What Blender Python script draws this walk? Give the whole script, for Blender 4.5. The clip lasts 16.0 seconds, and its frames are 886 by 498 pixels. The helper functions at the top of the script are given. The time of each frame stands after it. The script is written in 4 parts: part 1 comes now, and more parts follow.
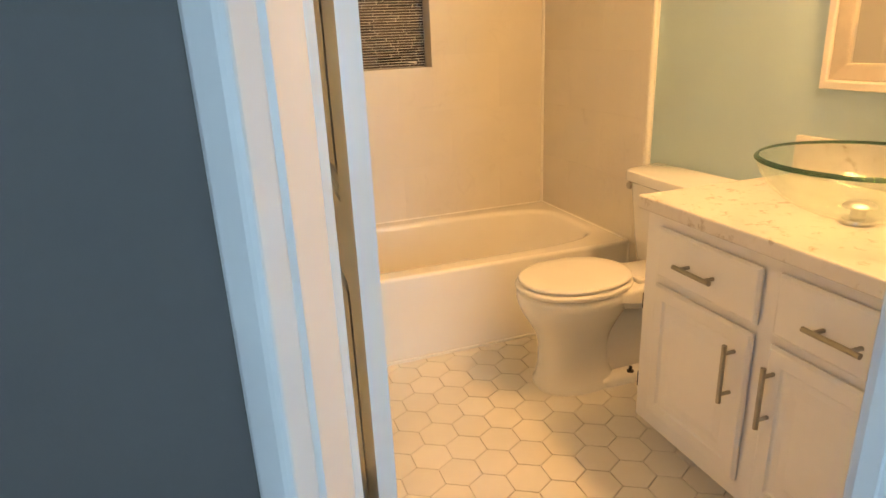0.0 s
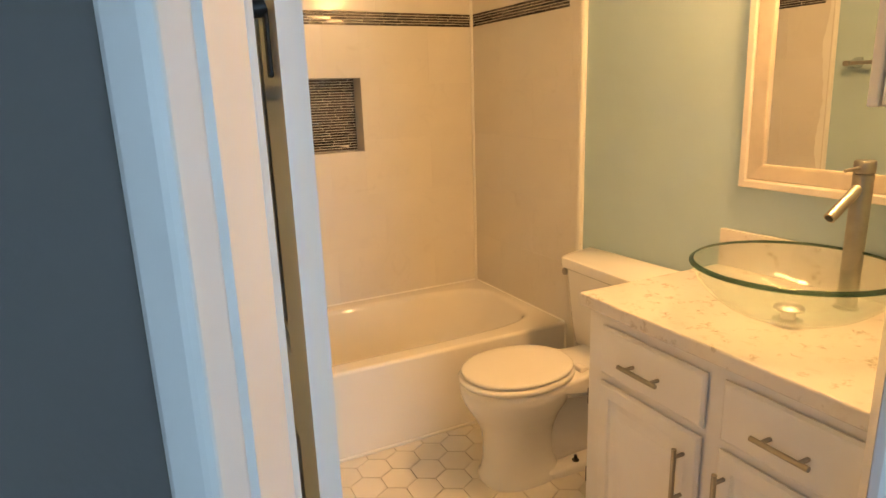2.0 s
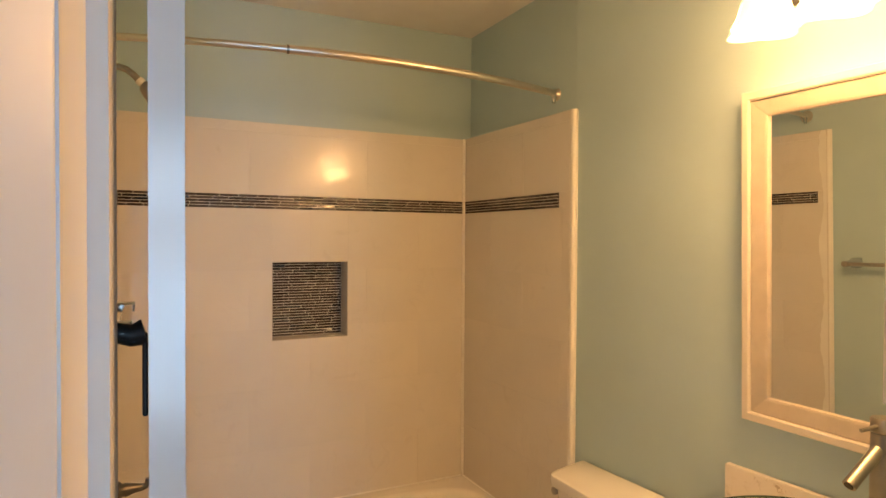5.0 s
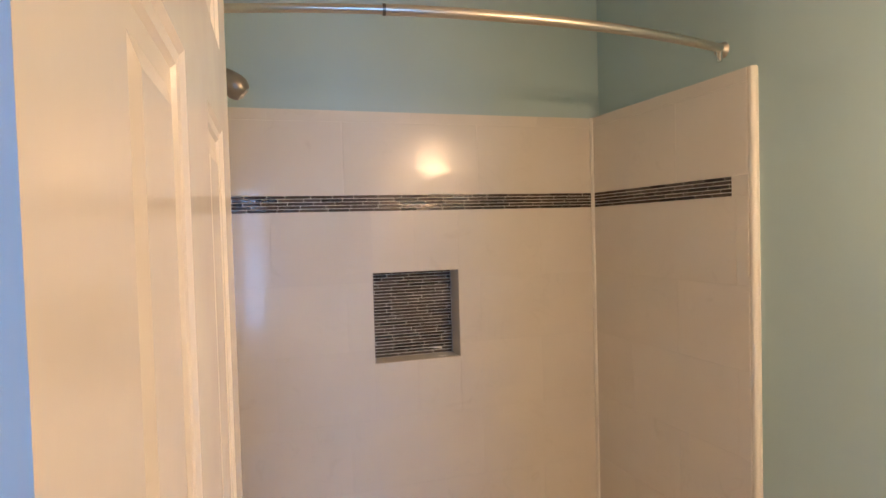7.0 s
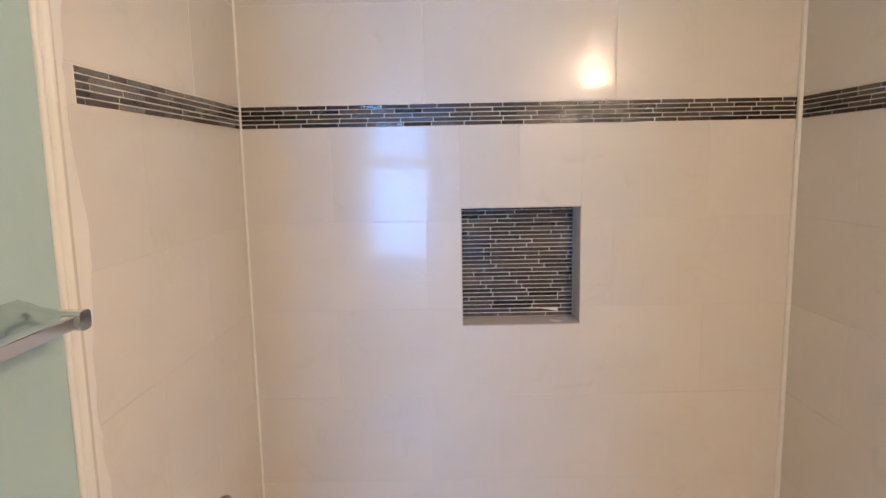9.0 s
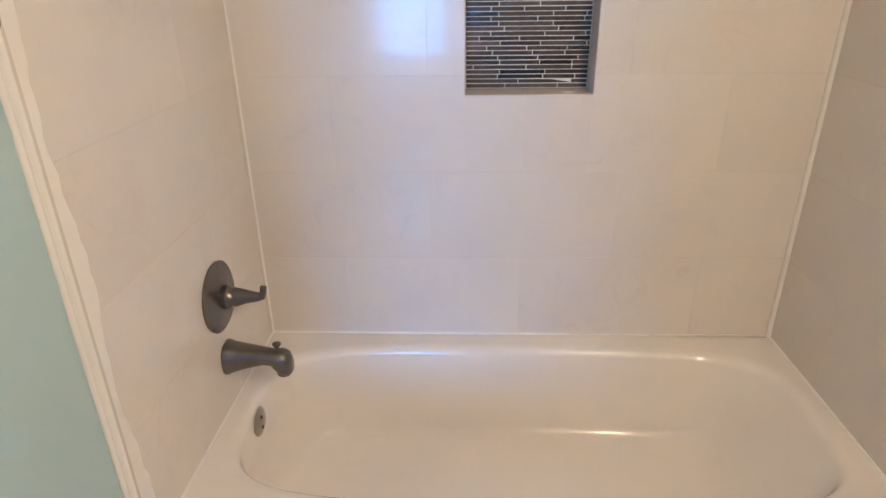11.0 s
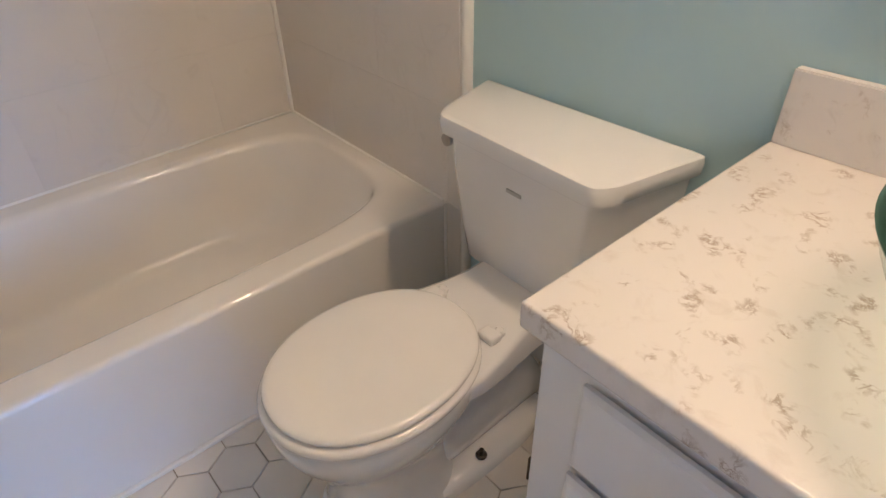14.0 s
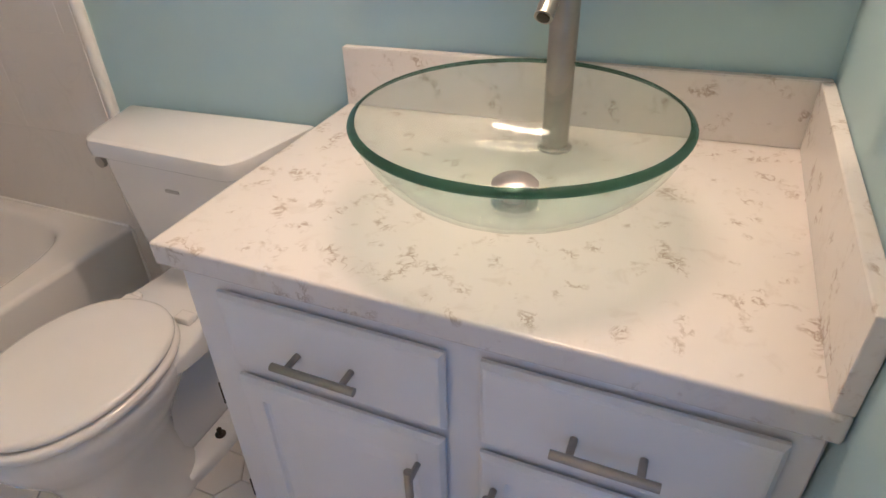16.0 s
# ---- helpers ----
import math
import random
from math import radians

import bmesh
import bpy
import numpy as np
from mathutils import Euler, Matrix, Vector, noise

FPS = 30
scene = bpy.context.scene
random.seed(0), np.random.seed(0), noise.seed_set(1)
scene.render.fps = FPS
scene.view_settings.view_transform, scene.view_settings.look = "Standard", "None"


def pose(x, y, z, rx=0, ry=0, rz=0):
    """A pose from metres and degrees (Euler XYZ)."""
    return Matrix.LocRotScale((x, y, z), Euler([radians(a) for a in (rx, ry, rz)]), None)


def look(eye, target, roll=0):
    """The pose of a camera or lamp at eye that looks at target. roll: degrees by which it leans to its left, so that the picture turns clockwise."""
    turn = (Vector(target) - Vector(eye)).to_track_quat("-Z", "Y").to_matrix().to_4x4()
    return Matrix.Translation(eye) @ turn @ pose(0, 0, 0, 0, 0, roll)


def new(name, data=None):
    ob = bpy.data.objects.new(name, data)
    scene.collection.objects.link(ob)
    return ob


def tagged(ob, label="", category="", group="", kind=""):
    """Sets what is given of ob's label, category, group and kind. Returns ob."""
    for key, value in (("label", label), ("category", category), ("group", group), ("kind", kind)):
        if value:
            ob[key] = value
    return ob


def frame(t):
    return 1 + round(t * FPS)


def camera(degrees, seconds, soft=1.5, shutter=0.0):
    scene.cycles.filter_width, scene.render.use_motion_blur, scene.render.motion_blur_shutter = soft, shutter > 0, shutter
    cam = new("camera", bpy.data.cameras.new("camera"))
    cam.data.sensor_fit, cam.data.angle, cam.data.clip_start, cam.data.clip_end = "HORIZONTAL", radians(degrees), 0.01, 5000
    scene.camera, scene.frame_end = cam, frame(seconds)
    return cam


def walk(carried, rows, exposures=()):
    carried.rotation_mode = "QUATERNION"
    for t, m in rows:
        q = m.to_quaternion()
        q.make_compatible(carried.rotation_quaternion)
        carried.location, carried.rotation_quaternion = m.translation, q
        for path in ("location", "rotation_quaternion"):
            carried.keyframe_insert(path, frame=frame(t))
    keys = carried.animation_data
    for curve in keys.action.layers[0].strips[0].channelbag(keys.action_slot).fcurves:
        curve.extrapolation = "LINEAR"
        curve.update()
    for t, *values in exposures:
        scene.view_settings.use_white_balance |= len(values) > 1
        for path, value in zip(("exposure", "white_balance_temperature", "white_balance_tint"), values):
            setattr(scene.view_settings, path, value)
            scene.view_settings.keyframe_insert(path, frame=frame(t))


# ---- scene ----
cam = camera(71.1, 16.0)
PATH = [
    (0, (-0.03, -0.447, 1.206), (0.575, 1.345, 0.555), -2.5),
    (0.5, (-0.035, -0.416, 1.211), (0.654, 1.338, 0.543), -2.5),
    (1, (-0.05, -0.39, 1.243), (0.692, 1.348, 0.591), -2.5),
    (1.5, (-0.042, -0.375, 1.273), (0.752, 1.367, 0.695), -2.3),
    (2, (-0.041, -0.364, 1.323), (0.807, 1.38, 0.833), -1.9),
    (2.5, (-0.031, -0.358, 1.362), (0.866, 1.389, 0.983), -1.4),
    (3, (-0.031, -0.35, 1.408), (0.909, 1.394, 1.131), -0.9),
    (3.5, (-0.028, -0.334, 1.443), (0.938, 1.409, 1.264), -0.5),
    (4, (-0.014, -0.314, 1.476), (0.957, 1.431, 1.373), -0.3),
    (4.2, (0.019, -0.307, 1.486), (0.972, 1.449, 1.407), -0.2),
    (6.3, (0.158, -0.036, 1.522), (0.851, 1.84, 1.494), -0.7),
    (6.5, (0.173, 0.016, 1.527), (0.83, 1.905, 1.494), -1.2),
    (7, (0.185, 0.186, 1.55), (0.767, 2.099, 1.487), -1.6),
    (7.5, (0.302, 0.308, 1.551), (0.747, 2.256, 1.459), -1.6),
    (8, (0.46, 0.433, 1.575), (0.764, 2.405, 1.443), -1.3),
    (8.5, (0.543, 0.575, 1.558), (0.672, 2.561, 1.364), -1.1),
    (9, (0.566, 0.703, 1.524), (0.534, 2.684, 1.248), -1.1),
    (9.2, (0.579, 0.73, 1.508), (0.487, 2.702, 1.187), -1.0),
    (11.3, (0.616, 0.796, 1.365), (0.522, 2.566, 0.44), -0.8),
    (11.5, (0.603, 0.802, 1.358), (0.559, 2.544, 0.376), -0.5),
    (12, (0.589, 0.795, 1.315), (0.689, 2.474, 0.233), -0.9),
    (12.5, (0.583, 0.803, 1.278), (0.898, 2.398, 0.112), -0.4),
    (13, (0.610, 0.796, 1.241), (1.163, 2.298, 0.044), -0.2),
    (13.5, (0.639, 0.743, 1.229), (1.438, 2.119, 0.017), -0.5),
    (14, (0.645, 0.634, 1.214), (1.669, 1.855, 0.006), -1.2),
    (14.5, (0.647, 0.511, 1.221), (1.875, 1.566, 0.046), -1.3),
    (15, (0.627, 0.438, 1.23), (2.003, 1.313, 0.073), -1.6),
    (15.5, (0.574, 0.379, 1.226), (2.052, 1.108, 0.093), -1.5),
    (16, (0.533, 0.299, 1.225), (2.047, 0.969, 0.103), -1.9),
]
EXPOSURE = [
    (0.0, 0.12, 9900, 14), (1.0, 0.08, 9900, 14), (2.0, -0.09, 9900, 15), (3.0, -0.37, 9800, 16), (3.5, -0.47, 9700, 17), (4.2, -0.58, 9700, 17),
    (6.3, -0.42, 6850, 20), (7.0, -0.48, 5900, 16), (7.5, -0.43, 5400, 11), (8.0, -0.34, 5300, 13), (9.2, -0.10, 5060, 14), (11.3, 0.0, 4880, 11),
    (12.5, -0.02, 4850, 10), (13.0, -0.04, 4800, 9), (13.5, -0.30, 4780, 10), (14.5, -0.48, 4800, 12), (16.0, -0.38, 4600, 13),
]
walk(cam, [(t, look(eye, target, roll)) for t, eye, target, roll in PATH], EXPOSURE)

# ---- world and lights ----
world = bpy.data.worlds.new("world")
scene.world = world
world.use_nodes = True
wt = world.node_tree
sky = wt.nodes.new("ShaderNodeTexSky")
sky.sky_type = "NISHITA"
sky.sun_disc = False
sky.sun_elevation = radians(40)
sky.sun_rotation = radians(60)
wt.nodes["Background"].inputs["Strength"].default_value = 0.12
wt.links.new(sky.outputs[0], wt.nodes["Background"].inputs["Color"])

WARM = (1.0, 0.60, 0.28)
LAMPS_Y = (0.735, 0.57, 0.405)
for ly in LAMPS_Y:
    bulb = bpy.data.lights.new("vanity_bulb", "POINT")
    bulb.energy = 7.6
    bulb.color = WARM
    bulb.shadow_soft_size = 0.045
    new("vanity_bulb", bulb).matrix_world = pose(1.41, ly, 2.075)

for ly in LAMPS_Y:
    down = bpy.data.lights.new("vanity_shade_mouth", "AREA")
    down.shape, down.size, down.size_y = "SQUARE", 0.15, 0.15
    down.energy = 4.6
    down.color = WARM
    new("vanity_shade_mouth", down).matrix_world = look((1.40, ly, 1.987), (0.45, ly + 0.12, 1.25))

day = bpy.data.lights.new("window_daylight", "AREA")
day.shape, day.size, day.size_y = "RECTANGLE", 0.84, 1.66
day.energy = 60.0
day.color = (0.26, 0.56, 1.0)
new("window_daylight", day).matrix_world = pose(0.025, -3.24, 1.27, 90, 0, 0)

# added daylight from an unseen side window, to brighten the vanity fronts blue
side = bpy.data.lights.new("added_side_daylight", "AREA")
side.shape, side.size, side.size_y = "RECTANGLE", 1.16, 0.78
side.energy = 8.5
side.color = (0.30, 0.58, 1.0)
new("added_side_daylight", side).matrix_world = pose(-1.83, -1.35, 1.45, 0, -90, 0)


# ---- materials ----
def material(name, colour, rough=0.5, metal=0.0, vary=0.06, scale=6.0, bump=0.0, bump_scale=60.0,
             coat=0.0, transmission=0.0, ior=1.5, emit=0.0, emit_colour=None, island=0.0, rough_vary=0.06, world_coords=False):
    m = bpy.data.materials.new(name)
    m.use_nodes = True
    nt = m.node_tree
    b = nt.nodes["Principled BSDF"]
    b.inputs["Metallic"].default_value = metal
    b.inputs["IOR"].default_value = ior
    b.inputs["Coat Weight"].default_value = coat
    b.inputs["Coat Roughness"].default_value = 0.06
    b.inputs["Transmission Weight"].default_value = transmission
    tc = nt.nodes.new("ShaderNodeTexCoord")
    n1 = nt.nodes.new("ShaderNodeTexNoise")
    n1.inputs["Scale"].default_value = scale
    n1.inputs["Detail"].default_value = 5
    where = nt.nodes.new("ShaderNodeNewGeometry").outputs["Position"] if world_coords else tc.outputs["Object"]
    nt.links.new(where, n1.inputs["Vector"])
    ramp = nt.nodes.new("ShaderNodeMapRange")
    ramp.inputs["From Min"].default_value, ramp.inputs["From Max"].default_value = 0.3, 0.7
    ramp.inputs["To Min"].default_value, ramp.inputs["To Max"].default_value = 1 - vary, 1 + vary
    nt.links.new(n1.outputs["Fac"], ramp.inputs["Value"])
    hsv = nt.nodes.new("ShaderNodeHueSaturation")
    hsv.inputs["Color"].default_value = (*colour, 1)
    value = ramp.outputs[0]
    if island:
        info = nt.nodes.new("ShaderNodeObjectInfo")
        r2 = nt.nodes.new("ShaderNodeMapRange")
        r2.inputs["To Min"].default_value, r2.inputs["To Max"].default_value = 1 - island, 1 + island
        nt.links.new(info.outputs["Random"], r2.inputs["Value"])
        mul = nt.nodes.new("ShaderNodeMath")
        mul.operation = "MULTIPLY"
        nt.links.new(value, mul.inputs[0])
        nt.links.new(r2.outputs[0], mul.inputs[1])
        value = mul.outputs[0]
    nt.links.new(value, hsv.inputs["Value"])
    nt.links.new(hsv.outputs[0], b.inputs["Base Color"])
    rr = nt.nodes.new("ShaderNodeMapRange")
    rr.inputs["To Min"].default_value = max(0.0, rough - rough_vary)
    rr.inputs["To Max"].default_value = min(1.0, rough + rough_vary)
    nt.links.new(n1.outputs["Fac"], rr.inputs["Value"])
    nt.links.new(rr.outputs[0], b.inputs["Roughness"])
    if bump:
        n2 = nt.nodes.new("ShaderNodeTexNoise")
        n2.inputs["Scale"].default_value = bump_scale
        n2.inputs["Detail"].default_value = 3
        nt.links.new(where, n2.inputs["Vector"])
        bp = nt.nodes.new("ShaderNodeBump")
        bp.inputs["Strength"].default_value = bump
        bp.inputs["Distance"].default_value = 0.004
        nt.links.new(n2.outputs["Fac"], bp.inputs["Height"])
        nt.links.new(bp.outputs[0], b.inputs["Normal"])
    if emit:
        b.inputs["Emission Color"].default_value = (*(emit_colour or colour), 1)
        b.inputs["Emission Strength"].default_value = emit
    return m


def veined(name, base, vein, rough, scale, thin, amount, island=0.0, bump=0.0, coords="Object", patches=(0.50, 0.66), patch_ratio=0.9):
    """Stone with short broken veins: thin bands of warped noise, kept only inside patches."""
    m = material(name, base, rough, vary=0.035, scale=3.0, island=island, bump=bump, bump_scale=5.0, rough_vary=0.03)
    nt = m.node_tree
    b = nt.nodes["Principled BSDF"]
    base_link = b.inputs["Base Color"].links[0].from_socket
    tc = nt.nodes.new("ShaderNodeTexCoord")
    if coords == "World":
        geo = nt.nodes.new("ShaderNodeNewGeometry")
        where = geo.outputs["Position"]
    else:
        where = tc.outputs["Object"]
    v = nt.nodes.new("ShaderNodeTexNoise")
    v.inputs["Scale"].default_value = scale
    v.inputs["Detail"].default_value = 5
    v.inputs["Distortion"].default_value = 1.6
    nt.links.new(where, v.inputs["Vector"])
    sub = nt.nodes.new("ShaderNodeMath")
    sub.operation = "SUBTRACT"
    sub.inputs[1].default_value = 0.5
    nt.links.new(v.outputs["Fac"], sub.inputs[0])
    ab = nt.nodes.new("ShaderNodeMath")
    ab.operation = "ABSOLUTE"
    nt.links.new(sub.outputs[0], ab.inputs[0])
    line = nt.nodes.new("ShaderNodeMapRange")
    line.inputs["From Min"].default_value, line.inputs["From Max"].default_value = 0.0, thin
    line.inputs["To Min"].default_value, line.inputs["To Max"].default_value = 1.0, 0.0
    nt.links.new(ab.outputs[0], line.inputs["Value"])
    patch = nt.nodes.new("ShaderNodeTexNoise")
    patch.inputs["Scale"].default_value = scale * patch_ratio
    patch.inputs["Detail"].default_value = 3
    off = nt.nodes.new("ShaderNodeVectorMath")
    off.inputs[1].default_value = (7.3, 2.1, 4.4)
    nt.links.new(where, off.inputs[0])
    nt.links.new(off.outputs[0], patch.inputs["Vector"])
    keep = nt.nodes.new("ShaderNodeMapRange")
    keep.inputs["From Min"].default_value, keep.inputs["From Max"].default_value = patches
    nt.links.new(patch.outputs["Fac"], keep.inputs["Value"])
    mul = nt.nodes.new("ShaderNodeMath")
    mul.operation = "MULTIPLY"
    nt.links.new(line.outputs[0], mul.inputs[0])
    nt.links.new(keep.outputs[0], mul.inputs[1])
    fac = nt.nodes.new("ShaderNodeMath")
    fac.operation = "MULTIPLY"
    fac.inputs[1].default_value = amount
    nt.links.new(mul.outputs[0], fac.inputs[0])
    mix = nt.nodes.new("ShaderNodeMix")
    mix.data_type = "RGBA"
    mix.inputs[7].default_value = (*vein, 1)
    nt.links.new(fac.outputs[0], mix.inputs[0])
    nt.links.new(base_link, mix.inputs[6])
    nt.links.new(mix.outputs[2], b.inputs["Base Color"])
    return m


M_TEAL = material("teal_wall_paint", (0.455, 0.61, 0.655), 0.5, vary=0.03, scale=2.5, bump=0.08, bump_scale=140)
M_HALL = material("hall_wall_paint", (0.108, 0.103, 0.098), 0.7, vary=0.05, bump=0.1, bump_scale=120)
M_CEIL = material("ceiling_paint", (0.8, 0.79, 0.77), 0.8, vary=0.03, bump=0.25, bump_scale=90)
M_TRIM = material("white_trim_paint", (0.78, 0.77, 0.75), 0.32, vary=0.03, bump=0.05, bump_scale=30)
M_DOOR = material("white_door_paint", (0.8, 0.78, 0.75), 0.18, vary=0.02, bump=0.04, bump_scale=25, coat=0.12)
M_TILE = veined("cream_marble_tile", (0.76, 0.72, 0.67), (0.50, 0.46, 0.41), 0.205, 5.5, 0.03, 0.12, island=0.02, coords="World")
nt = M_TILE.node_tree
principled = nt.nodes["Principled BSDF"]
principled.inputs["IOR"].default_value = 1.40
principled.inputs["Coat Weight"].default_value = 0.55
principled.inputs["Coat IOR"].default_value = 1.42
principled.inputs["Coat Roughness"].default_value = 0.045
under_smudge = principled.inputs["Base Color"].links[0].from_socket
spot = nt.nodes.new("ShaderNodeTexNoise")
spot.inputs["Scale"].default_value = 11.0
spot.inputs["Detail"].default_value = 6
spot.inputs["Distortion"].default_value = 0.8
nt.links.new(nt.nodes.new("ShaderNodeNewGeometry").outputs["Position"], spot.inputs["Vector"])
spot_range = nt.nodes.new("ShaderNodeMapRange")
spot_range.inputs["From Min"].default_value, spot_range.inputs["From Max"].default_value = 0.66, 0.80
spot_range.inputs["To Max"].default_value = 0.22
nt.links.new(spot.outputs["Fac"], spot_range.inputs["Value"])
spot_mix = nt.nodes.new("ShaderNodeMix")
spot_mix.data_type = "RGBA"
spot_mix.inputs[7].default_value = (0.46, 0.41, 0.35, 1)
nt.links.new(spot_range.outputs[0], spot_mix.inputs[0])
nt.links.new(under_smudge, spot_mix.inputs[6])
nt.links.new(spot_mix.outputs[2], principled.inputs["Base Color"])
M_GROUT = material("wall_grout", (0.76, 0.72, 0.67), 0.6, vary=0.05, scale=20)
M_CAULK = material("white_caulk", (0.86, 0.84, 0.8), 0.35, vary=0.03)
M_TUB = material("tub_enamel", (0.85, 0.82, 0.775), 0.08, vary=0.02, scale=3, coat=0.6, bump=0.01, bump_scale=8)
M_CHINA = material("white_china", (0.84, 0.83, 0.81), 0.09, vary=0.015, coat=0.7)
M_SEAT = material("toilet_seat_plastic", (0.83, 0.81, 0.78), 0.17, vary=0.015, coat=0.2)
M_CAB = material("white_cabinet_paint", (0.8, 0.79, 0.78), 0.34, vary=0.03, bump=0.05, bump_scale=40)
M_QUARTZ = veined("quartz_worktop", (0.74, 0.705, 0.665), (0.33, 0.25, 0.18), 0.20, 46.0, 0.06, 0.8, patches=(0.560, 0.68), patch_ratio=0.55)
nt = M_QUARTZ.node_tree
for node in nt.nodes:
    if node.type == "TEX_NOISE" and node.inputs["Distortion"].default_value > 1.5:
        node.inputs["Distortion"].default_value = 0.6
        node.inputs["Detail"].default_value = 8
        node.inputs["Roughness"].default_value = 0.62
principled = nt.nodes["Principled BSDF"]
under_cloud = principled.inputs["Base Color"].links[0].from_socket
cloud = nt.nodes.new("ShaderNodeTexNoise")
cloud.inputs["Scale"].default_value = 26.0
cloud.inputs["Detail"].default_value = 7
cloud.inputs["Roughness"].default_value = 0.62
cloud.inputs["Distortion"].default_value = 0.7
nt.links.new(nt.nodes.new("ShaderNodeTexCoord").outputs["Object"], cloud.inputs["Vector"])
cloud_range = nt.nodes.new("ShaderNodeMapRange")
cloud_range.inputs["From Min"].default_value, cloud_range.inputs["From Max"].default_value = 0.56, 0.74
cloud_range.inputs["To Max"].default_value = 0.30
nt.links.new(cloud.outputs["Fac"], cloud_range.inputs["Value"])
cloud_mix = nt.nodes.new("ShaderNodeMix")
cloud_mix.data_type = "RGBA"
cloud_mix.inputs[7].default_value = (0.46, 0.39, 0.32, 1)
nt.links.new(cloud_range.outputs[0], cloud_mix.inputs[0])
nt.links.new(under_cloud, cloud_mix.inputs[6])
nt.links.new(cloud_mix.outputs[2], principled.inputs["Base Color"])
M_HEX = material("hex_floor_tile", (0.76, 0.72, 0.66), 0.33, vary=0.05, scale=5, island=0.035, bump=0.04, bump_scale=60, world_coords=True)
M_FGROUT = material("floor_grout", (0.44, 0.37, 0.29), 0.9, vary=0.45, scale=7)
M_NICKEL = material("brushed_nickel", (0.38, 0.355, 0.32), 0.32, metal=1.0, vary=0.08, scale=25)
M_DARKNICK = material("antique_nickel", (0.20, 0.18, 0.16), 0.30, metal=1.0, vary=0.12, scale=30)
M_CHROME = material("chrome", (0.68, 0.69, 0.70), 0.10, metal=1.0, vary=0.04)
M_SATIN = material("satin_chrome", (0.52, 0.49, 0.49), 0.40, metal=0.9, vary=0.05, scale=20)
M_ROD = material("satin_rod", (0.60, 0.56, 0.50), 0.30, metal=1.0, vary=0.02, scale=8)
M_IRON = material("black_iron", (0.012, 0.012, 0.013), 0.45, metal=0.3, vary=0.2, scale=60)
M_BLACK = material("dark_bronze", (0.05, 0.042, 0.035), 0.4, metal=0.8, vary=0.2, scale=40)


def thin_glass(name, tint, haze, haze_colour):
    """Thin clear glass: it lets light through with a tint, and mirrors by Fresnel; a little haze."""
    m = bpy.data.materials.new(name)
    m.use_nodes = True
    nt = m.node_tree
    nt.nodes.remove(nt.nodes["Principled BSDF"])
    out = nt.nodes["Material Output"]
    clear = nt.nodes.new("ShaderNodeBsdfTransparent")
    clear.inputs["Color"].default_value = (*tint, 1)
    fog = nt.nodes.new("ShaderNodeBsdfTranslucent")
    fog.inputs["Color"].default_value = (*haze_colour, 1)
    soft = nt.nodes.new("ShaderNodeMixShader")
    soft.inputs[0].default_value = haze
    nt.links.new(clear.outputs[0], soft.inputs[1])
    nt.links.new(fog.outputs[0], soft.inputs[2])
    gloss = nt.nodes.new("ShaderNodeBsdfGlossy")
    gloss.inputs["Roughness"].default_value = 0.04
    face = nt.nodes.new("ShaderNodeLayerWeight")
    face.inputs["Blend"].default_value = 0.5
    steep = nt.nodes.new("ShaderNodeMath")
    steep.operation = "POWER"
    steep.inputs[1].default_value = 4.5
    nt.links.new(face.outputs["Facing"], steep.inputs[0])
    fres = nt.nodes.new("ShaderNodeMapRange")
    fres.inputs["To Min"].default_value, fres.inputs["To Max"].default_value = 0.025, 0.6
    nt.links.new(steep.outputs[0], fres.inputs["Value"])
    mix = nt.nodes.new("ShaderNodeMixShader")
    nt.links.new(fres.outputs[0], mix.inputs[0])
    nt.links.new(soft.outputs[0], mix.inputs[1])
    nt.links.new(gloss.outputs[0], mix.inputs[2])
    nt.links.new(mix.outputs[0], out.inputs["Surface"])
    return m


M_BOWL = thin_glass("clear_green_glass_bowl", (0.94, 0.975, 0.96), 0.085, (0.85, 0.93, 0.88))
M_RIM = thin_glass("green_glass_rim", (0.33, 0.46, 0.41), 0.16, (0.11, 0.25, 0.20))
M_MIRROR = material("mirror_silver", (0.86, 0.88, 0.87), 0.01, metal=1.0, vary=0.0, rough_vary=0.0)
M_FRAMEW = material("mirror_frame_white", (0.80, 0.74, 0.66), 0.35, vary=0.03)
M_FRAMEC = material("mirror_frame_champagne", (0.60, 0.53, 0.45), 0.36, metal=0.15, vary=0.08, scale=18)
M_MARK = material("grey_print", (0.42, 0.41, 0.39), 0.4, vary=0.05)
M_SHADE = material("lit_shade_glass", (0.9, 0.85, 0.78), 0.3, vary=0.02, emit=3.0, emit_colour=(1.0, 0.78, 0.5))
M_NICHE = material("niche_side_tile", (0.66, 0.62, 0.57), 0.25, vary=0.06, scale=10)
M_MGROUT = material("mosaic_grout", (0.78, 0.75, 0.70), 0.7, vary=0.1, scale=40)
M_CARPET = material("hall_carpet", (0.34, 0.31, 0.28), 0.95, vary=0.15, scale=80, bump=0.5, bump_scale=400)
M_PANE = material("window_glass", (1, 1, 1), 0.0, transmission=1.0, ior=1.45, vary=0.0, rough_vary=0.0)


def mosaic_material():
    m = material("glass_mosaic", (0.040, 0.029, 0.024), 0.09, vary=0.3, scale=90, island=0.8, bump=0.25, bump_scale=140)
    return m


M_MOSAIC = mosaic_material()
M_SPARK = material("rippled_glass_mosaic", (0.06, 0.045, 0.038), 0.07, vary=0.3, scale=90, island=0.6, bump=1.0, bump_scale=190, coat=0.8)


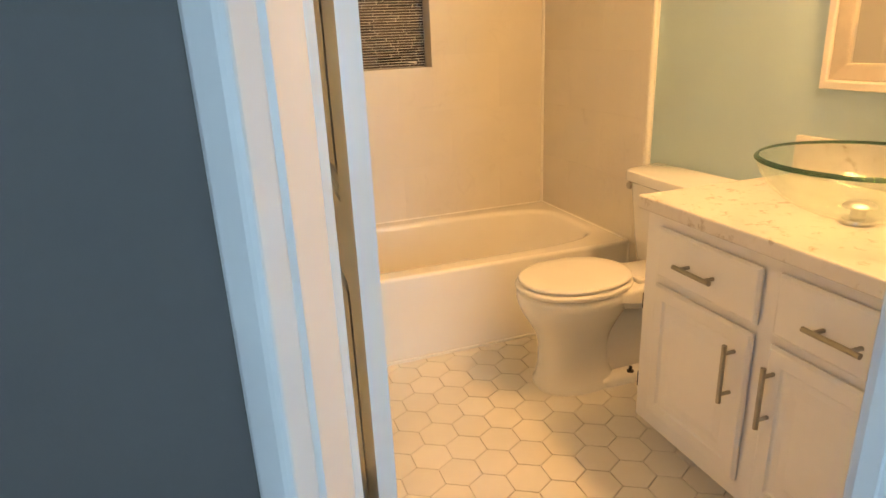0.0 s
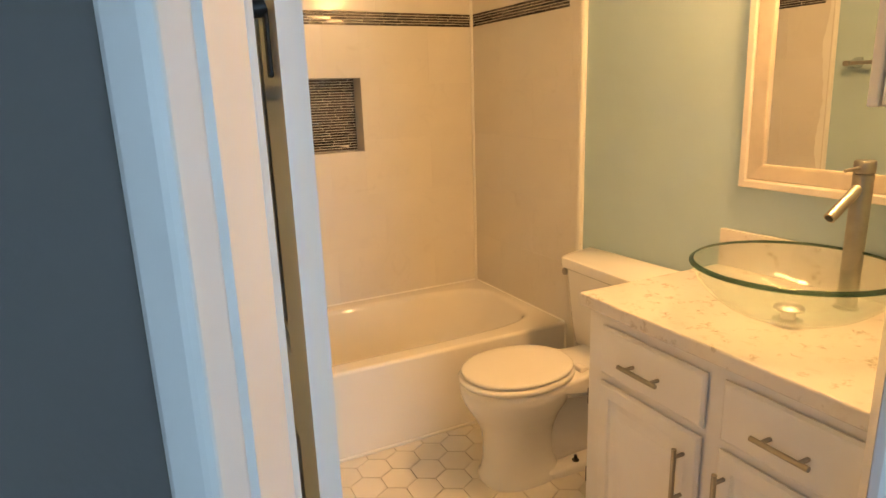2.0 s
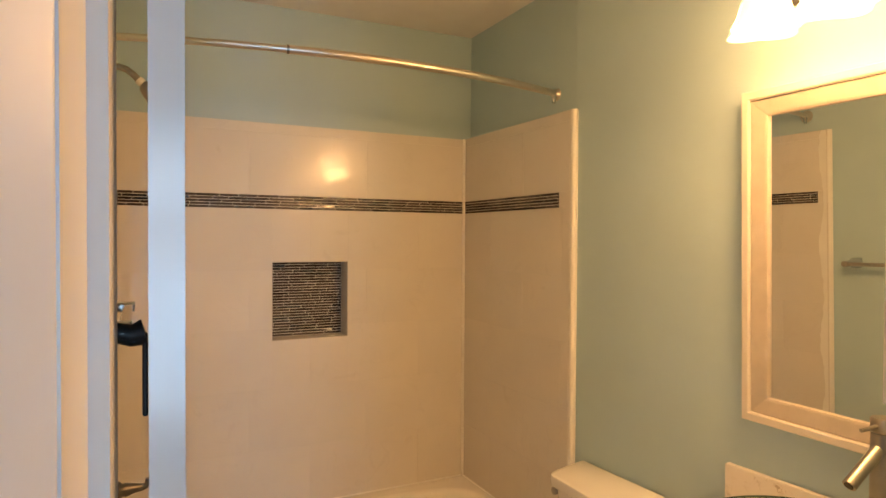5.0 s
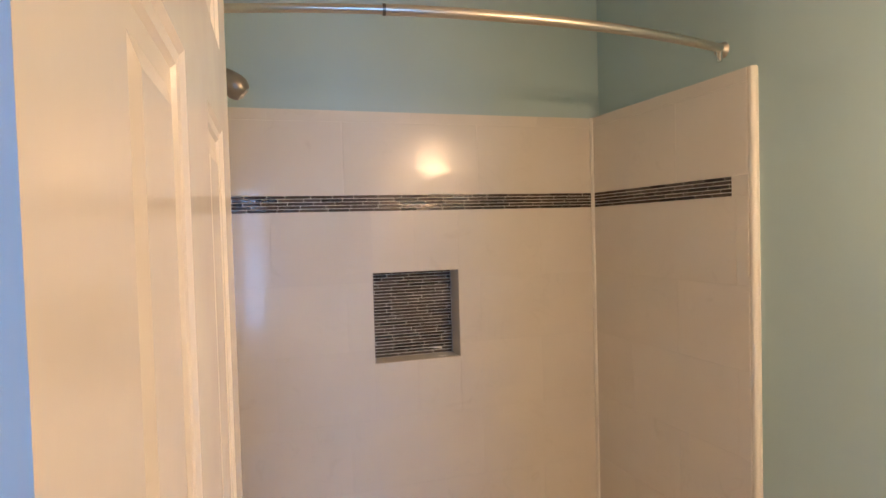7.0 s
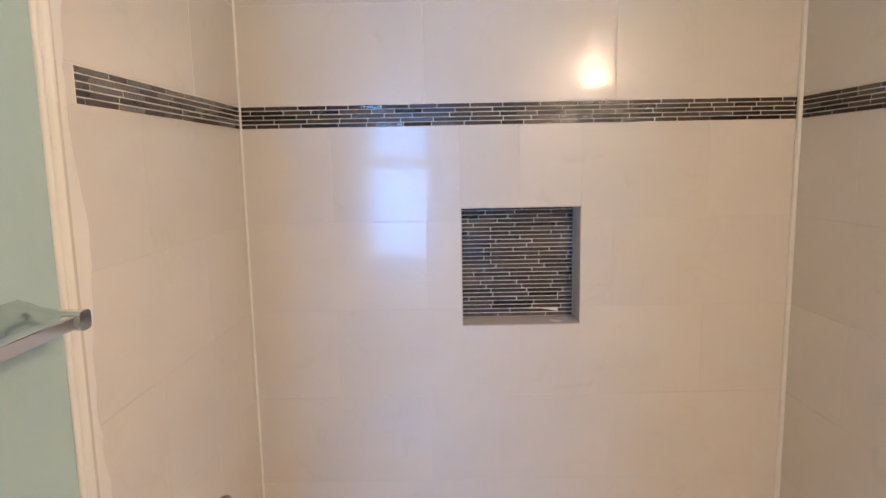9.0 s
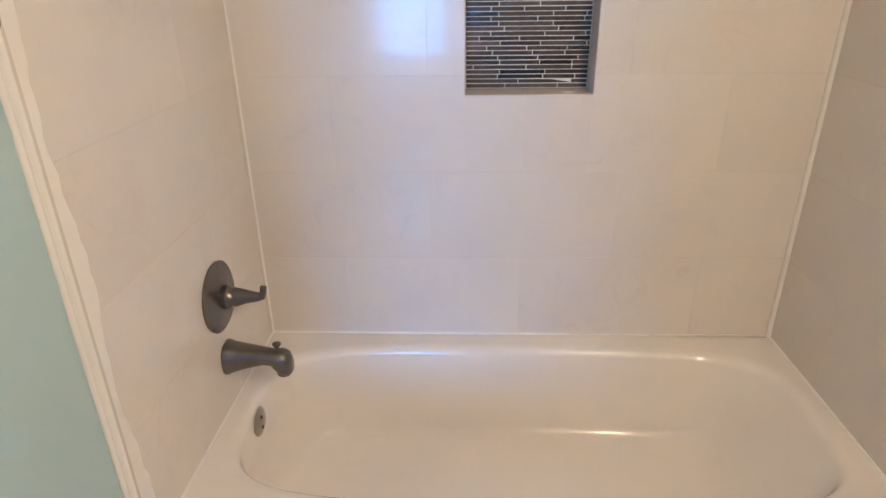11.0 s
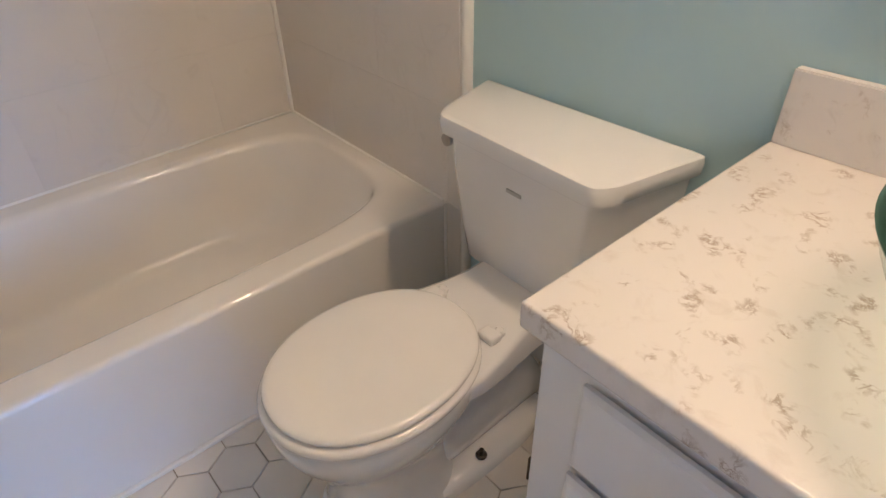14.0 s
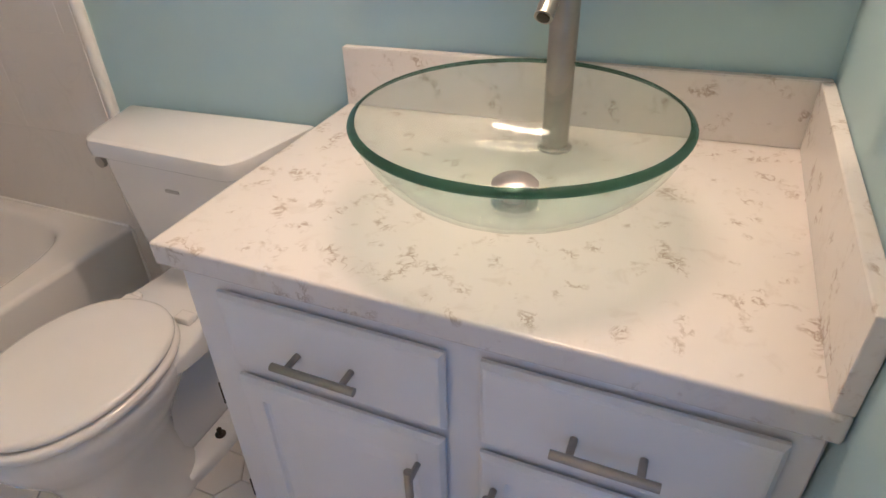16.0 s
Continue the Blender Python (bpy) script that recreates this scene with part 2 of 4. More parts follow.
# ---- mesh helpers ----
def part(name, bm, mat, parent=None, label="", smooth=False, m=None):
    me = bpy.data.meshes.new(name)
    bm.normal_update()
    bm.to_mesh(me)
    bm.free()
    me.materials.append(mat)
    if smooth:
        for p in me.polygons:
            p.use_smooth = True
        me.set_sharp_from_angle(angle=radians(42))
    ob = new(name, me)
    if m is not None:
        ob.matrix_world = m
    if parent is not None:
        ob.parent = parent
    if label:
        tagged(ob, label)
    return ob


def empty(name, label, category, group="", kind="", at=(0, 0, 0)):
    ob = new(name)
    ob.location = at
    bpy.context.view_layer.update()
    return tagged(ob, label, category, group, kind)


def add_box(bm, x0, x1, y0, y1, z0, z1, bevel=0.0, segments=2):
    r = bmesh.ops.create_cube(bm, size=1.0)
    for v in r["verts"]:
        v.co = Vector(((x0 + x1) / 2 + v.co.x * (x1 - x0), (y0 + y1) / 2 + v.co.y * (y1 - y0), (z0 + z1) / 2 + v.co.z * (z1 - z0)))
    if bevel:
        es = list({e for v in r["verts"] for e in v.link_edges})
        bmesh.ops.bevel(bm, geom=es, offset=bevel, segments=segments, profile=0.5, affect="EDGES")
    return r["verts"]


def box(x0, x1, y0, y1, z0, z1, bevel=0.0, segments=2):
    bm = bmesh.new()
    add_box(bm, x0, x1, y0, y1, z0, z1, bevel, segments)
    return bm


def loft(rings, cap_start=True, cap_end=True, closed=True):
    """Quads between rings of equal length."""
    bm = bmesh.new()
    vs = [[bm.verts.new(p) for p in r] for r in rings]
    n = len(rings[0])
    for a, b in zip(vs, vs[1:]):
        for i in range(n if closed else n - 1):
            j = (i + 1) % n
            bm.faces.new((a[i], a[j], b[j], b[i]))
    if cap_start:
        bm.faces.new(list(reversed(vs[0])))
    if cap_end:
        bm.faces.new(vs[-1])
    bmesh.ops.recalc_face_normals(bm, faces=bm.faces[:])
    return bm


def tube(points, radius, n=16, cap=True):
    """A round bar along points; radius is one number or one for each point."""
    pts = [Vector(p) for p in points]
    rad = radius if isinstance(radius, (list, tuple)) else [radius] * len(pts)
    rings, up = [], None
    for i, p in enumerate(pts):
        d = (pts[min(i + 1, len(pts) - 1)] - pts[max(i - 1, 0)]).normalized()
        if up is None:
            up = Vector((0, 0, 1)) if abs(d.z) < 0.9 else Vector((1, 0, 0))
        side = d.cross(up).normalized()
        up = side.cross(d).normalized()
        rings.append([p + (side * math.cos(a) + up * math.sin(a)) * rad[i] for a in (2 * math.pi * k / n for k in range(n))])
    return loft(rings, cap, cap)


def lathe(profile, centre, axis="z", n=48, cap_start=False, cap_end=False):
    """profile: (radius, height) along the axis."""
    rings = []
    c = Vector(centre)
    for r, h in profile:
        ring = []
        for k in range(n):
            a = 2 * math.pi * k / n
            u, v = r * math.cos(a), r * math.sin(a)
            ring.append(c + Vector((u, v, h) if axis == "z" else (h, u, v) if axis == "x" else (u, h, v)))
        rings.append(ring)
    return loft(rings, cap_start, cap_end)


def prism(outline, z0, z1):
    """An upright prism over an outline of (x, y)."""
    return loft([[(x, y, z0) for x, y in outline], [(x, y, z1) for x, y in outline]])


def superellipse(cx, cy, a, b, n=72, power=2.0):
    out = []
    for k in range(n):
        t = 2 * math.pi * k / n
        c, s = math.cos(t), math.sin(t)
        out.append((cx + a * math.copysign(abs(c) ** (2 / power), c), cy + b * math.copysign(abs(s) ** (2 / power), s)))
    return out


# ---- the setting ----
CEIL = 2.475
BACK = 2.42
LEFT = -0.02


def right_wall(y):
    """The painted wall behind the vanity and toilet stands a little out of square."""
    return 1.541 + 0.077 * max(0.0, 1.6 - y)


def structure(name, bm, mat, label, category, m=None):
    return tagged(part(name, bm, mat, m=m), label, category, kind="structure")


NX0, NX1, NZ0, NZ1 = 0.589, 0.919, 1.068, 1.400
bm = bmesh.new()
add_box(bm, -0.14, 1.75, BACK + 0.12, BACK + 0.2, -0.05, CEIL)
add_box(bm, -0.14, NX0, BACK, BACK + 0.12, -0.05, CEIL)
add_box(bm, NX1, 1.75, BACK, BACK + 0.12, -0.05, CEIL)
add_box(bm, NX0, NX1, BACK, BACK + 0.12, -0.05, NZ0)
add_box(bm, NX0, NX1, BACK, BACK + 0.12, NZ1, CEIL)
structure("wall_back", bm, M_TEAL, "teal painted wall above the tub surround", "wall")
structure("wall_left", box(-0.14, LEFT, 0.318, BACK, -0.05, CEIL), M_TEAL, "teal painted bathroom wall beside the tub", "wall")
structure("wall_right", prism([(right_wall(BACK), BACK), (right_wall(1.6), 1.6), (right_wall(-0.02), -0.02), (1.76, -0.02), (1.76, BACK)], -0.05, CEIL),
          M_TEAL, "teal painted wall behind the vanity and toilet", "wall")
structure("wall_vanity_end", box(0.90, right_wall(0.0) + 0.01, 0.0, 0.108, -0.05, CEIL), M_TEAL, "teal painted wall at the vanity's end", "wall")
structure("wall_door_return", box(0.740, 0.899, -0.002, 0.028, -0.05, CEIL), M_TEAL, "teal painted wall beside the door opening", "wall")
structure("wall_vanity_end_hall", box(0.705, 2.3, -0.058, -0.003, -0.05, CEIL), M_HALL, "grey hall wall beside the door opening", "wall")
structure("wall_entry", box(-1.7, 0.055, 0.2055, 0.318, -0.05, CEIL), M_HALL, "dark grey hall wall beside the door opening", "wall")
structure("wall_over_door", box(0.05, 0.71, 0.0, 0.30, 2.06, CEIL), M_HALL, "grey wall over the door opening", "wall")
structure("ceiling", box(-1.8, 2.4, -3.2, 2.62, CEIL, CEIL + 0.1), M_CEIL, "white textured ceiling", "ceiling")
structure("floor", box(-0.14, 1.76, 0.0, 2.6, -0.08, -0.006), M_FGROUT, "hexagonal tile floor with dark grout", "floor")
structure("hall_floor", box(-1.8, 2.4, -3.2, 0.0, -0.08, -0.004), M_CARPET, "beige carpet in the hall", "floor")
structure("threshold", box(0.056, 0.704, -0.002, 0.11, -0.01, 0.004, 0.002), M_TRIM, "white threshold under the door opening", "trim")
# opening for the added side window, which is never in view
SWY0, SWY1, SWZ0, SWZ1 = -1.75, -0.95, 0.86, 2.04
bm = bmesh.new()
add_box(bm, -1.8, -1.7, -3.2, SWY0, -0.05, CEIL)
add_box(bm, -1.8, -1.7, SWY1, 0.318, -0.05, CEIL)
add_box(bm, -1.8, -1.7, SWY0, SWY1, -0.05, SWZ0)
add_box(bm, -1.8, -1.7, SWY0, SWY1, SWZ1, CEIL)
structure("wall_hall_left", bm, M_HALL, "grey hall wall holding the added side window", "wall")
structure("wall_hall_right", box(2.3, 2.4, -3.2, 0.0, -0.05, CEIL), M_HALL, "grey hall wall", "wall")
WX0, WX1, WZ0, WZ1 = -0.40, 0.45, 0.40, 2.13
bm = bmesh.new()
add_box(bm, -1.8, WX0, -3.2, -3.06, -0.05, CEIL)
add_box(bm, WX1, 2.4, -3.2, -3.06, -0.05, CEIL)
add_box(bm, WX0, WX1, -3.2, -3.06, -0.05, WZ0)
add_box(bm, WX0, WX1, -3.2, -3.06, WZ1, CEIL)
structure("wall_hall_window", bm, M_HALL, "grey hall wall with a window", "wall")

window = empty("window_1", "white hall window with two sashes", "window", kind="structure", at=(0, -3.1, WZ0))


def in_window(name, bm, mat, label="", owner=window):
    ob = part(name, bm, mat, owner, label)
    ob.matrix_parent_inverse = owner.matrix_world.inverted()
    return ob


bm = bmesh.new()
for x in (WX0, WX1 - 0.05):
    add_box(bm, x, x + 0.05, -3.16, -3.08, WZ0, WZ1, 0.004)
for z in (WZ0, WZ1 - 0.05):
    add_box(bm, WX0 + 0.05, WX1 - 0.05, -3.16, -3.08, z, z + 0.05, 0.004)
in_window("window_frame", bm, M_TRIM)
in_window("meeting_rail", box(WX0 + 0.05, WX1 - 0.05, -3.15, -3.09, 1.46, 1.63, 0.004), M_TRIM)
for z in (0.845,):
    in_window("muntin", box(WX0 + 0.05, WX1 - 0.05, -3.14, -3.1, z, z + 0.03, 0.003), M_TRIM)
in_window("window_sill", box(WX0 - 0.04, WX1 + 0.04, -3.1, -3.0, WZ0 - 0.03, WZ0, 0.006), M_TRIM)
for z0, z1 in ((0.45, 1.46), (1.63, 2.08)):
    pane = in_window("pane", box(WX0 + 0.05, WX1 - 0.05, -3.122, -3.118, z0, z1), M_PANE)
    pane.visible_shadow = False

# unseen window built around the added side daylight
side_window = empty("window_2", "white hall side window with two sashes, added out of view", "window", kind="structure", at=(-1.75, -1.35, SWZ0))
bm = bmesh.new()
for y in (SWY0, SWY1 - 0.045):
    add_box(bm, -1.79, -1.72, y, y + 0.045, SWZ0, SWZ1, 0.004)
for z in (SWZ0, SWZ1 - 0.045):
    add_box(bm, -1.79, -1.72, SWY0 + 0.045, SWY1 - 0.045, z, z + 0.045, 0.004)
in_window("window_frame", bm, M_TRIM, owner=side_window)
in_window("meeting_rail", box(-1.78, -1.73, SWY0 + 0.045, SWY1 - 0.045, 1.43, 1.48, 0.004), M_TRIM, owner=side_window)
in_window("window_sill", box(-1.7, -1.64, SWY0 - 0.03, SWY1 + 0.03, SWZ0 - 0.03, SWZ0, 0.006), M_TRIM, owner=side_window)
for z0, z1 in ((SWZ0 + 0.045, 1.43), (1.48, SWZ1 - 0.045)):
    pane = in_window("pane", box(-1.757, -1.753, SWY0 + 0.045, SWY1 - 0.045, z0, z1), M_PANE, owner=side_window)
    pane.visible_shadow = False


structure("baseboard", prism([(right_wall(1.59) - 0.013, 1.59), (right_wall(0.968) - 0.013, 0.968), (right_wall(0.968) - 0.0005, 0.968), (right_wall(1.59) - 0.0005, 1.59)], 0.0, 0.085), M_TRIM, "white baseboard behind the toilet", "baseboard")

# casing of the door opening: one moulded profile, and its jambs
def casing(name, outline, z0, z1, label):
    return structure(name, prism(outline, z0, z1), M_TRIM, label, "trim")


casing("trim_casing_hinge_side", [(-0.053, 0.205), (-0.053, 0.168), (-0.050, 0.161), (-0.027, 0.140), (-0.022, 0.138), (-0.016, 0.137), (-0.013, 0.138),
                                  (0.009, 0.1535), (0.011, 0.156), (0.019, 0.157), (0.021, 0.159), (0.057, 0.202), (0.058, 0.205)],
       0.0, 2.10, "white moulded door casing")
casing("trim_jamb_hinge_side", [(0.0555, 0.2055), (0.060, 0.2055), (0.068, 0.300), (0.083, 0.303), (0.087, 0.345), (0.0555, 0.346)], 0.0, 2.06, "white door jamb")
casing("trim_jamb_latch_side", [(0.5025, -0.0945), (0.698, 0.012), (0.7395, 0.0275), (0.7395, -0.050), (0.62, -0.115)], 0.0, 2.06, "white door jamb")
casing("trim_casing_latch_side", [(0.500, -0.0965), (0.6185, -0.1165), (0.704, -0.070), (0.704, -0.092), (0.610, -0.158), (0.546, -0.170), (0.537, -0.165), (0.519, -0.133),
                                  (0.520, -0.128), (0.514, -0.119), (0.509, -0.119), (0.501, -0.104)], 0.0, 2.10, "white moulded door casing")

# ---- tub surround: grout bed, tiles, trims (the tiles themselves come last) ----
SUR_TOP = 1.98
SUR_FRONT = 1.594
RIGHT_TURN = math.atan2(0.016, 0.806)
right_m = Matrix.Translation((1.5, 2.4, 0)) @ Matrix.Rotation(-math.pi / 2 + RIGHT_TURN, 4, "Z")
left_m = Matrix.Translation((0, SUR_FRONT + 0.014, 0)) @ Matrix.Rotation(math.pi / 2, 4, "Z")
# local frames: x along the wall, y into the wall, z up
back_m = Matrix.Translation((0.75, 2.4, 0)) @ Matrix.Rotation(radians(0.7), 4, "Z") @ Matrix.Translation((-0.75, 0, 0))
bm = bmesh.new()
for a, b, c, d in ((0, NX0, 0.33, SUR_TOP), (NX1, 1.5, 0.33, SUR_TOP), (NX0, NX1, 0.33, NZ0), (NX0, NX1, NZ1, SUR_TOP)):
    add_box(bm, a, b, 0.0009, 0.029, c, d)
surround_back = structure("surround_back", bm, M_GROUT, "cream marble tile surround behind the tub", "tile wall", m=back_m)
surround_left = structure("surround_left", box(0.004, 0.792, 0.0009, 0.0195, 0.0, SUR_TOP), M_GROUT, "cream marble tile surround with the tub tap", "tile wall", m=left_m)
bm = box(0.0, 0.802, 0.0009, 0.035, 0.0, SUR_TOP)
surround_right = structure("surround_right", bm, M_GROUT, "cream marble tile surround beside the toilet", "tile wall", m=right_m)
bpy.context.view_layer.update()


def on(parent, name, bm, mat, label="", smooth=False):
    """A part whose numbers are in its parent's own frame."""
    return part(name, bm, mat, parent, label, smooth)


# rounded white edge trims at the open ends and along the top
on(surround_right, "edge_trim", tube([(0.806, 0.012, 0.0), (0.806, 0.012, SUR_TOP)], 0.012, 12), M_CAULK, smooth=True)
on(surround_right, "edge_return", box(0.803, 0.812, 0.012, 0.036, 0.0, SUR_TOP, 0.002), M_CAULK)
on(surround_left, "edge_return", box(-0.007, 0.006, 0.006, 0.0202, 0.0, SUR_TOP, 0.002), M_CAULK)
on(surround_left, "edge_bead", tube([(-0.0065, 0.017, 0.0), (-0.0065, 0.017, SUR_TOP)], 0.006, 10), M_CAULK, smooth=True)
on(surround_left, "edge_trim", tube([(0.002, 0.008, 0.0), (0.002, 0.008, SUR_TOP)], 0.008, 12), M_CAULK, smooth=True)
for a, b, r in ((0.0, 0.0, 0.0048), (1.4985, -0.004, 0.0085)):
    on(surround_back, "corner_caulk", tube([(a, b, 0.352), (a, b, SUR_TOP)], r, 10), M_CAULK, smooth=True)
on(surround_left, "tub_caulk", tube([(0.052, 0, 0.352), (0.785, 0, 0.352)], 0.0048, 8), M_CAULK, smooth=True)
on(surround_right, "tub_caulk", tube([(0.0, 0, 0.352), (0.735, 0, 0.352)], 0.0048, 8), M_CAULK, smooth=True)
on(surround_left, "apron_caulk", tube([(0.050, 0, 0.0), (0.050, 0, 0.345)], 0.0048, 8), M_CAULK, smooth=True)
on(surround_right, "apron_caulk", tube([(0.742, 0, 0.0), (0.742, 0, 0.345)], 0.0048, 8), M_CAULK, smooth=True)
on(surround_back, "tub_caulk", tube([(0, 0, 0.352), (1.5, 0, 0.352)], 0.0048, 8), M_CAULK, smooth=True)

edge_rng = random.Random(5)
bm = bmesh.new()
levels = []
for k in range(60):
    z = 0.36 + (SUR_TOP - 0.362) * k / 59
    inner = 0.036 + 0.010 * math.sin(k * 0.37) + edge_rng.uniform(-0.004, 0.004)
    levels.append([bm.verts.new((0.006, -0.0008, z)), bm.verts.new((inner - 0.006, -0.0008, z)), bm.verts.new((inner, 0.0004, z))])
for p, q in zip(levels, levels[1:]):
    for i in (0, 1):
        bm.faces.new((p[i], p[i + 1], q[i + 1], q[i]))
bmesh.ops.recalc_face_normals(bm, faces=bm.faces[:])
on(surround_left, "filler_strip", bm, M_CAULK, "uneven white filler strip")

# niche: four sides and a back
niche = structure("niche", box(NX0, NX1, 0.095, 0.105, NZ0, NZ1), M_MGROUT, "recessed shelf niche lined with glass mosaic", "niche", m=back_m)
bpy.context.view_layer.update()
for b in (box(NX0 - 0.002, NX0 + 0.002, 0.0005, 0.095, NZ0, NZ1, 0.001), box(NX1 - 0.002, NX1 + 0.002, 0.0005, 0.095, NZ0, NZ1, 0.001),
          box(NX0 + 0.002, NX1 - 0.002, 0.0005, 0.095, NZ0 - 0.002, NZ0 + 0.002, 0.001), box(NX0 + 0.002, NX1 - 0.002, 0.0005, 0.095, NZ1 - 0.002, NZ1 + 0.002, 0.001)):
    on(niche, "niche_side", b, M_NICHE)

# ---- bathtub ----
TUB_Z = 0.352
TX0, TX1, TY0, TY1 = -0.003, 1.520, 1.658, 2.398
N = 96


def rect_ring(x0, x1, y0, y1, z, shape):
    """Points of a rectangle that lie on the same rays as shape's points."""
    cx, cy = (x0 + x1) / 2, (y0 + y1) / 2
    ring = []
    for px, py in shape:
        dx, dy = px - cx, py - cy
        k = min(((x1 - x0) / 2) / max(abs(dx), 1e-6), ((y1 - y0) / 2) / max(abs(dy), 1e-6))
        ring.append((cx + dx * k, cy + dy * k, z))
    return ring


def basin_ring(x0, x1, y0, y1, z, power):
    return [(x, y, z) for x, y in superellipse((x0 + x1) / 2, (y0 + y1) / 2, (x1 - x0) / 2, (y1 - y0) / 2, N, power)]


shape = superellipse(0.75, 2.028, 0.69, 0.295, N, 4.2)
rings = [rect_ring(TX0, TX1, TY0 + 0.014, TY1, TUB_Z, shape),
         rect_ring(TX0 + 0.004, TX1 - 0.004, TY0 + 0.018, TY1 - 0.004, TUB_Z, shape),
         basin_ring(0.030, 1.481, 1.724, 2.345, TUB_Z, 4.4),
         basin_ring(0.038, 1.473, 1.732, 2.337, TUB_Z - 0.0008, 4.4),
         basin_ring(0.046, 1.465, 1.740, 2.329, TUB_Z - 0.0030, 4.4),
         basin_ring(0.053, 1.458, 1.747, 2.322, TUB_Z - 0.0075, 4.4),
         basin_ring(0.058, 1.452, 1.752, 2.317, TUB_Z - 0.0140, 4.4),
         basin_ring(0.061, 1.447, 1.755, 2.314, TUB_Z - 0.0230, 4.4),
         basin_ring(0.071, 1.402, 1.760, 2.306, 0.24, 4.6),
         basin_ring(0.085, 1.340, 1.765, 2.298, 0.13, 4.8),
         basin_ring(0.100, 1.295, 1.766, 2.290, 0.095, 4.8),
         basin_ring(0.118, 1.265, 1.780, 2.276, 0.076, 4.8),
         basin_ring(0.150, 1.225, 1.810, 2.246, 0.067, 4.6),
         basin_ring(0.300, 1.080, 1.900, 2.150, 0.062, 4.0)]
bathtub = empty("bathtub", "white enamelled alcove bathtub in a tile surround", "bathtub", at=(0.75, 2.03, 0))


def under(thing, name, bm, mat, label="", smooth=False):
    ob = part(name, bm, mat, thing, label, smooth)
    ob.matrix_parent_inverse = thing.matrix_world.inverted()
    return ob


under(bathtub, "basin", loft(rings, False, True), M_TUB, smooth=True)
prof = [(TY0 + 0.017, TUB_Z + 0.0002), (TY0 + 0.014, TUB_Z)]
for k in range(1, 8):
    a = math.pi / 2 * k / 7
    prof.append((TY0 + 0.014 - 0.014 * math.sin(a), TUB_Z - 0.014 + 0.014 * math.cos(a)))
prof += [(TY0 + 0.001, 0.30), (TY0 + 0.004, 0.20), (TY0 + 0.003, 0.08), (TY0, 0.03), (TY0 - 0.001, 0.002)]
bm = bmesh.new()
cols = []
for k in range(25):
    x = TX0 + (TX1 - TX0) * k / 24
    cols.append([bm.verts.new((x, y, z)) for y, z in prof])
for a, b in zip(cols, cols[1:]):
    for i in range(len(prof) - 1):
        bm.faces.new((a[i], b[i], b[i + 1], a[i + 1]))
bmesh.ops.recalc_face_normals(bm, faces=bm.faces[:])
under(bathtub, "apron", bm, M_TUB, smooth=True)
under(bathtub, "overflow_plate", lathe([(0.0005, 0.008), (0.030, 0.007), (0.038, 0.003), (0.040, 0.0)], (0.0640, 2.035, 0.304), "x", 28, True, True), M_NICKEL, "nickel overflow plate", True)
for dz in (-0.016, 0.016):
    under(bathtub, "overflow_screw", lathe([(0.0005, 0.0105), (0.004, 0.010), (0.005, 0.006)], (0.0640, 2.035, 0.304 + dz), "x", 12, True, True), M_BLACK, smooth=True)
structure("trim_tub_floor", box(0.004, 1.50, TY0 - 0.012, TY0 - 0.001, 0.0, 0.012, 0.003), M_CAULK, "white caulk strip where the tub meets the floor", "trim")

# ---- tub tap set ----
VY, VZ = 2.068, 0.655
valve = empty("shower_valve", "antique nickel shower valve with a lever handle", "shower valve", at=(0.0, VY, VZ))
under(valve, "escutcheon", lathe([(0.087, 0.0), (0.088, 0.006), (0.080, 0.011), (0.045, 0.014), (0.040, 0.016), (0.0005, 0.017)], (0, VY, VZ), "x", 48, True, True), M_DARKNICK, smooth=True)
under(valve, "hub", lathe([(0.030, 0.014), (0.030, 0.030), (0.022, 0.038), (0.019, 0.052), (0.0005, 0.054)], (0, VY, VZ), "x", 28, True, True), M_DARKNICK, smooth=True)
under(valve, "lever", tube([(0.045, VY, VZ), (0.058, VY, VZ + 0.001), (0.075, VY, VZ + 0.002), (0.098, VY, VZ + 0.001), (0.110, VY, VZ + 0.004), (0.114, VY, VZ + 0.014), (0.116, VY, VZ + 0.028)],
                           [0.024, 0.021, 0.016, 0.012, 0.010, 0.008, 0.008], 18), M_DARKNICK, smooth=True)
SY, SZ = 2.062, 0.487
spout = empty("tub_spout", "antique nickel tub spout with a diverter knob", "tub spout", at=(0.0, SY, SZ))
rings = []
for x, zc, w, h in ((0.0, 0.0, 0.036, 0.038), (0.006, 0.0, 0.036, 0.038), (0.014, 0.0, 0.032, 0.034), (0.05, 0.003, 0.027, 0.025), (0.085, 0.004, 0.022, 0.018), (0.104, 0.001, 0.021, 0.018),
                    (0.114, -0.007, 0.023, 0.026), (0.130, -0.013, 0.024, 0.031), (0.142, -0.016, 0.021, 0.028), (0.148, -0.020, 0.013, 0.018)):
    rings.append([(x * 1.1, SY + a, SZ + zc + b) for a, b in superellipse(0, 0, w * 1.12, h * 1.12, 28, 2.6)])
under(spout, "spout_body", loft(rings), M_DARKNICK, smooth=True)
under(spout, "outlet", lathe([(0.017, 0.0), (0.019, -0.02), (0.017, -0.024), (0.0005, -0.022)], (0.140, SY, SZ - 0.024), "z", 24, True, True), M_DARKNICK, smooth=True)
under(spout, "diverter_knob", lathe([(0.004, 0.0), (0.004, 0.014), (0.010, 0.018), (0.011, 0.023), (0.006, 0.026), (0.0005, 0.027)], (0.130, SY, SZ + 0.018), "z", 20, True, True), M_DARKNICK, smooth=True)

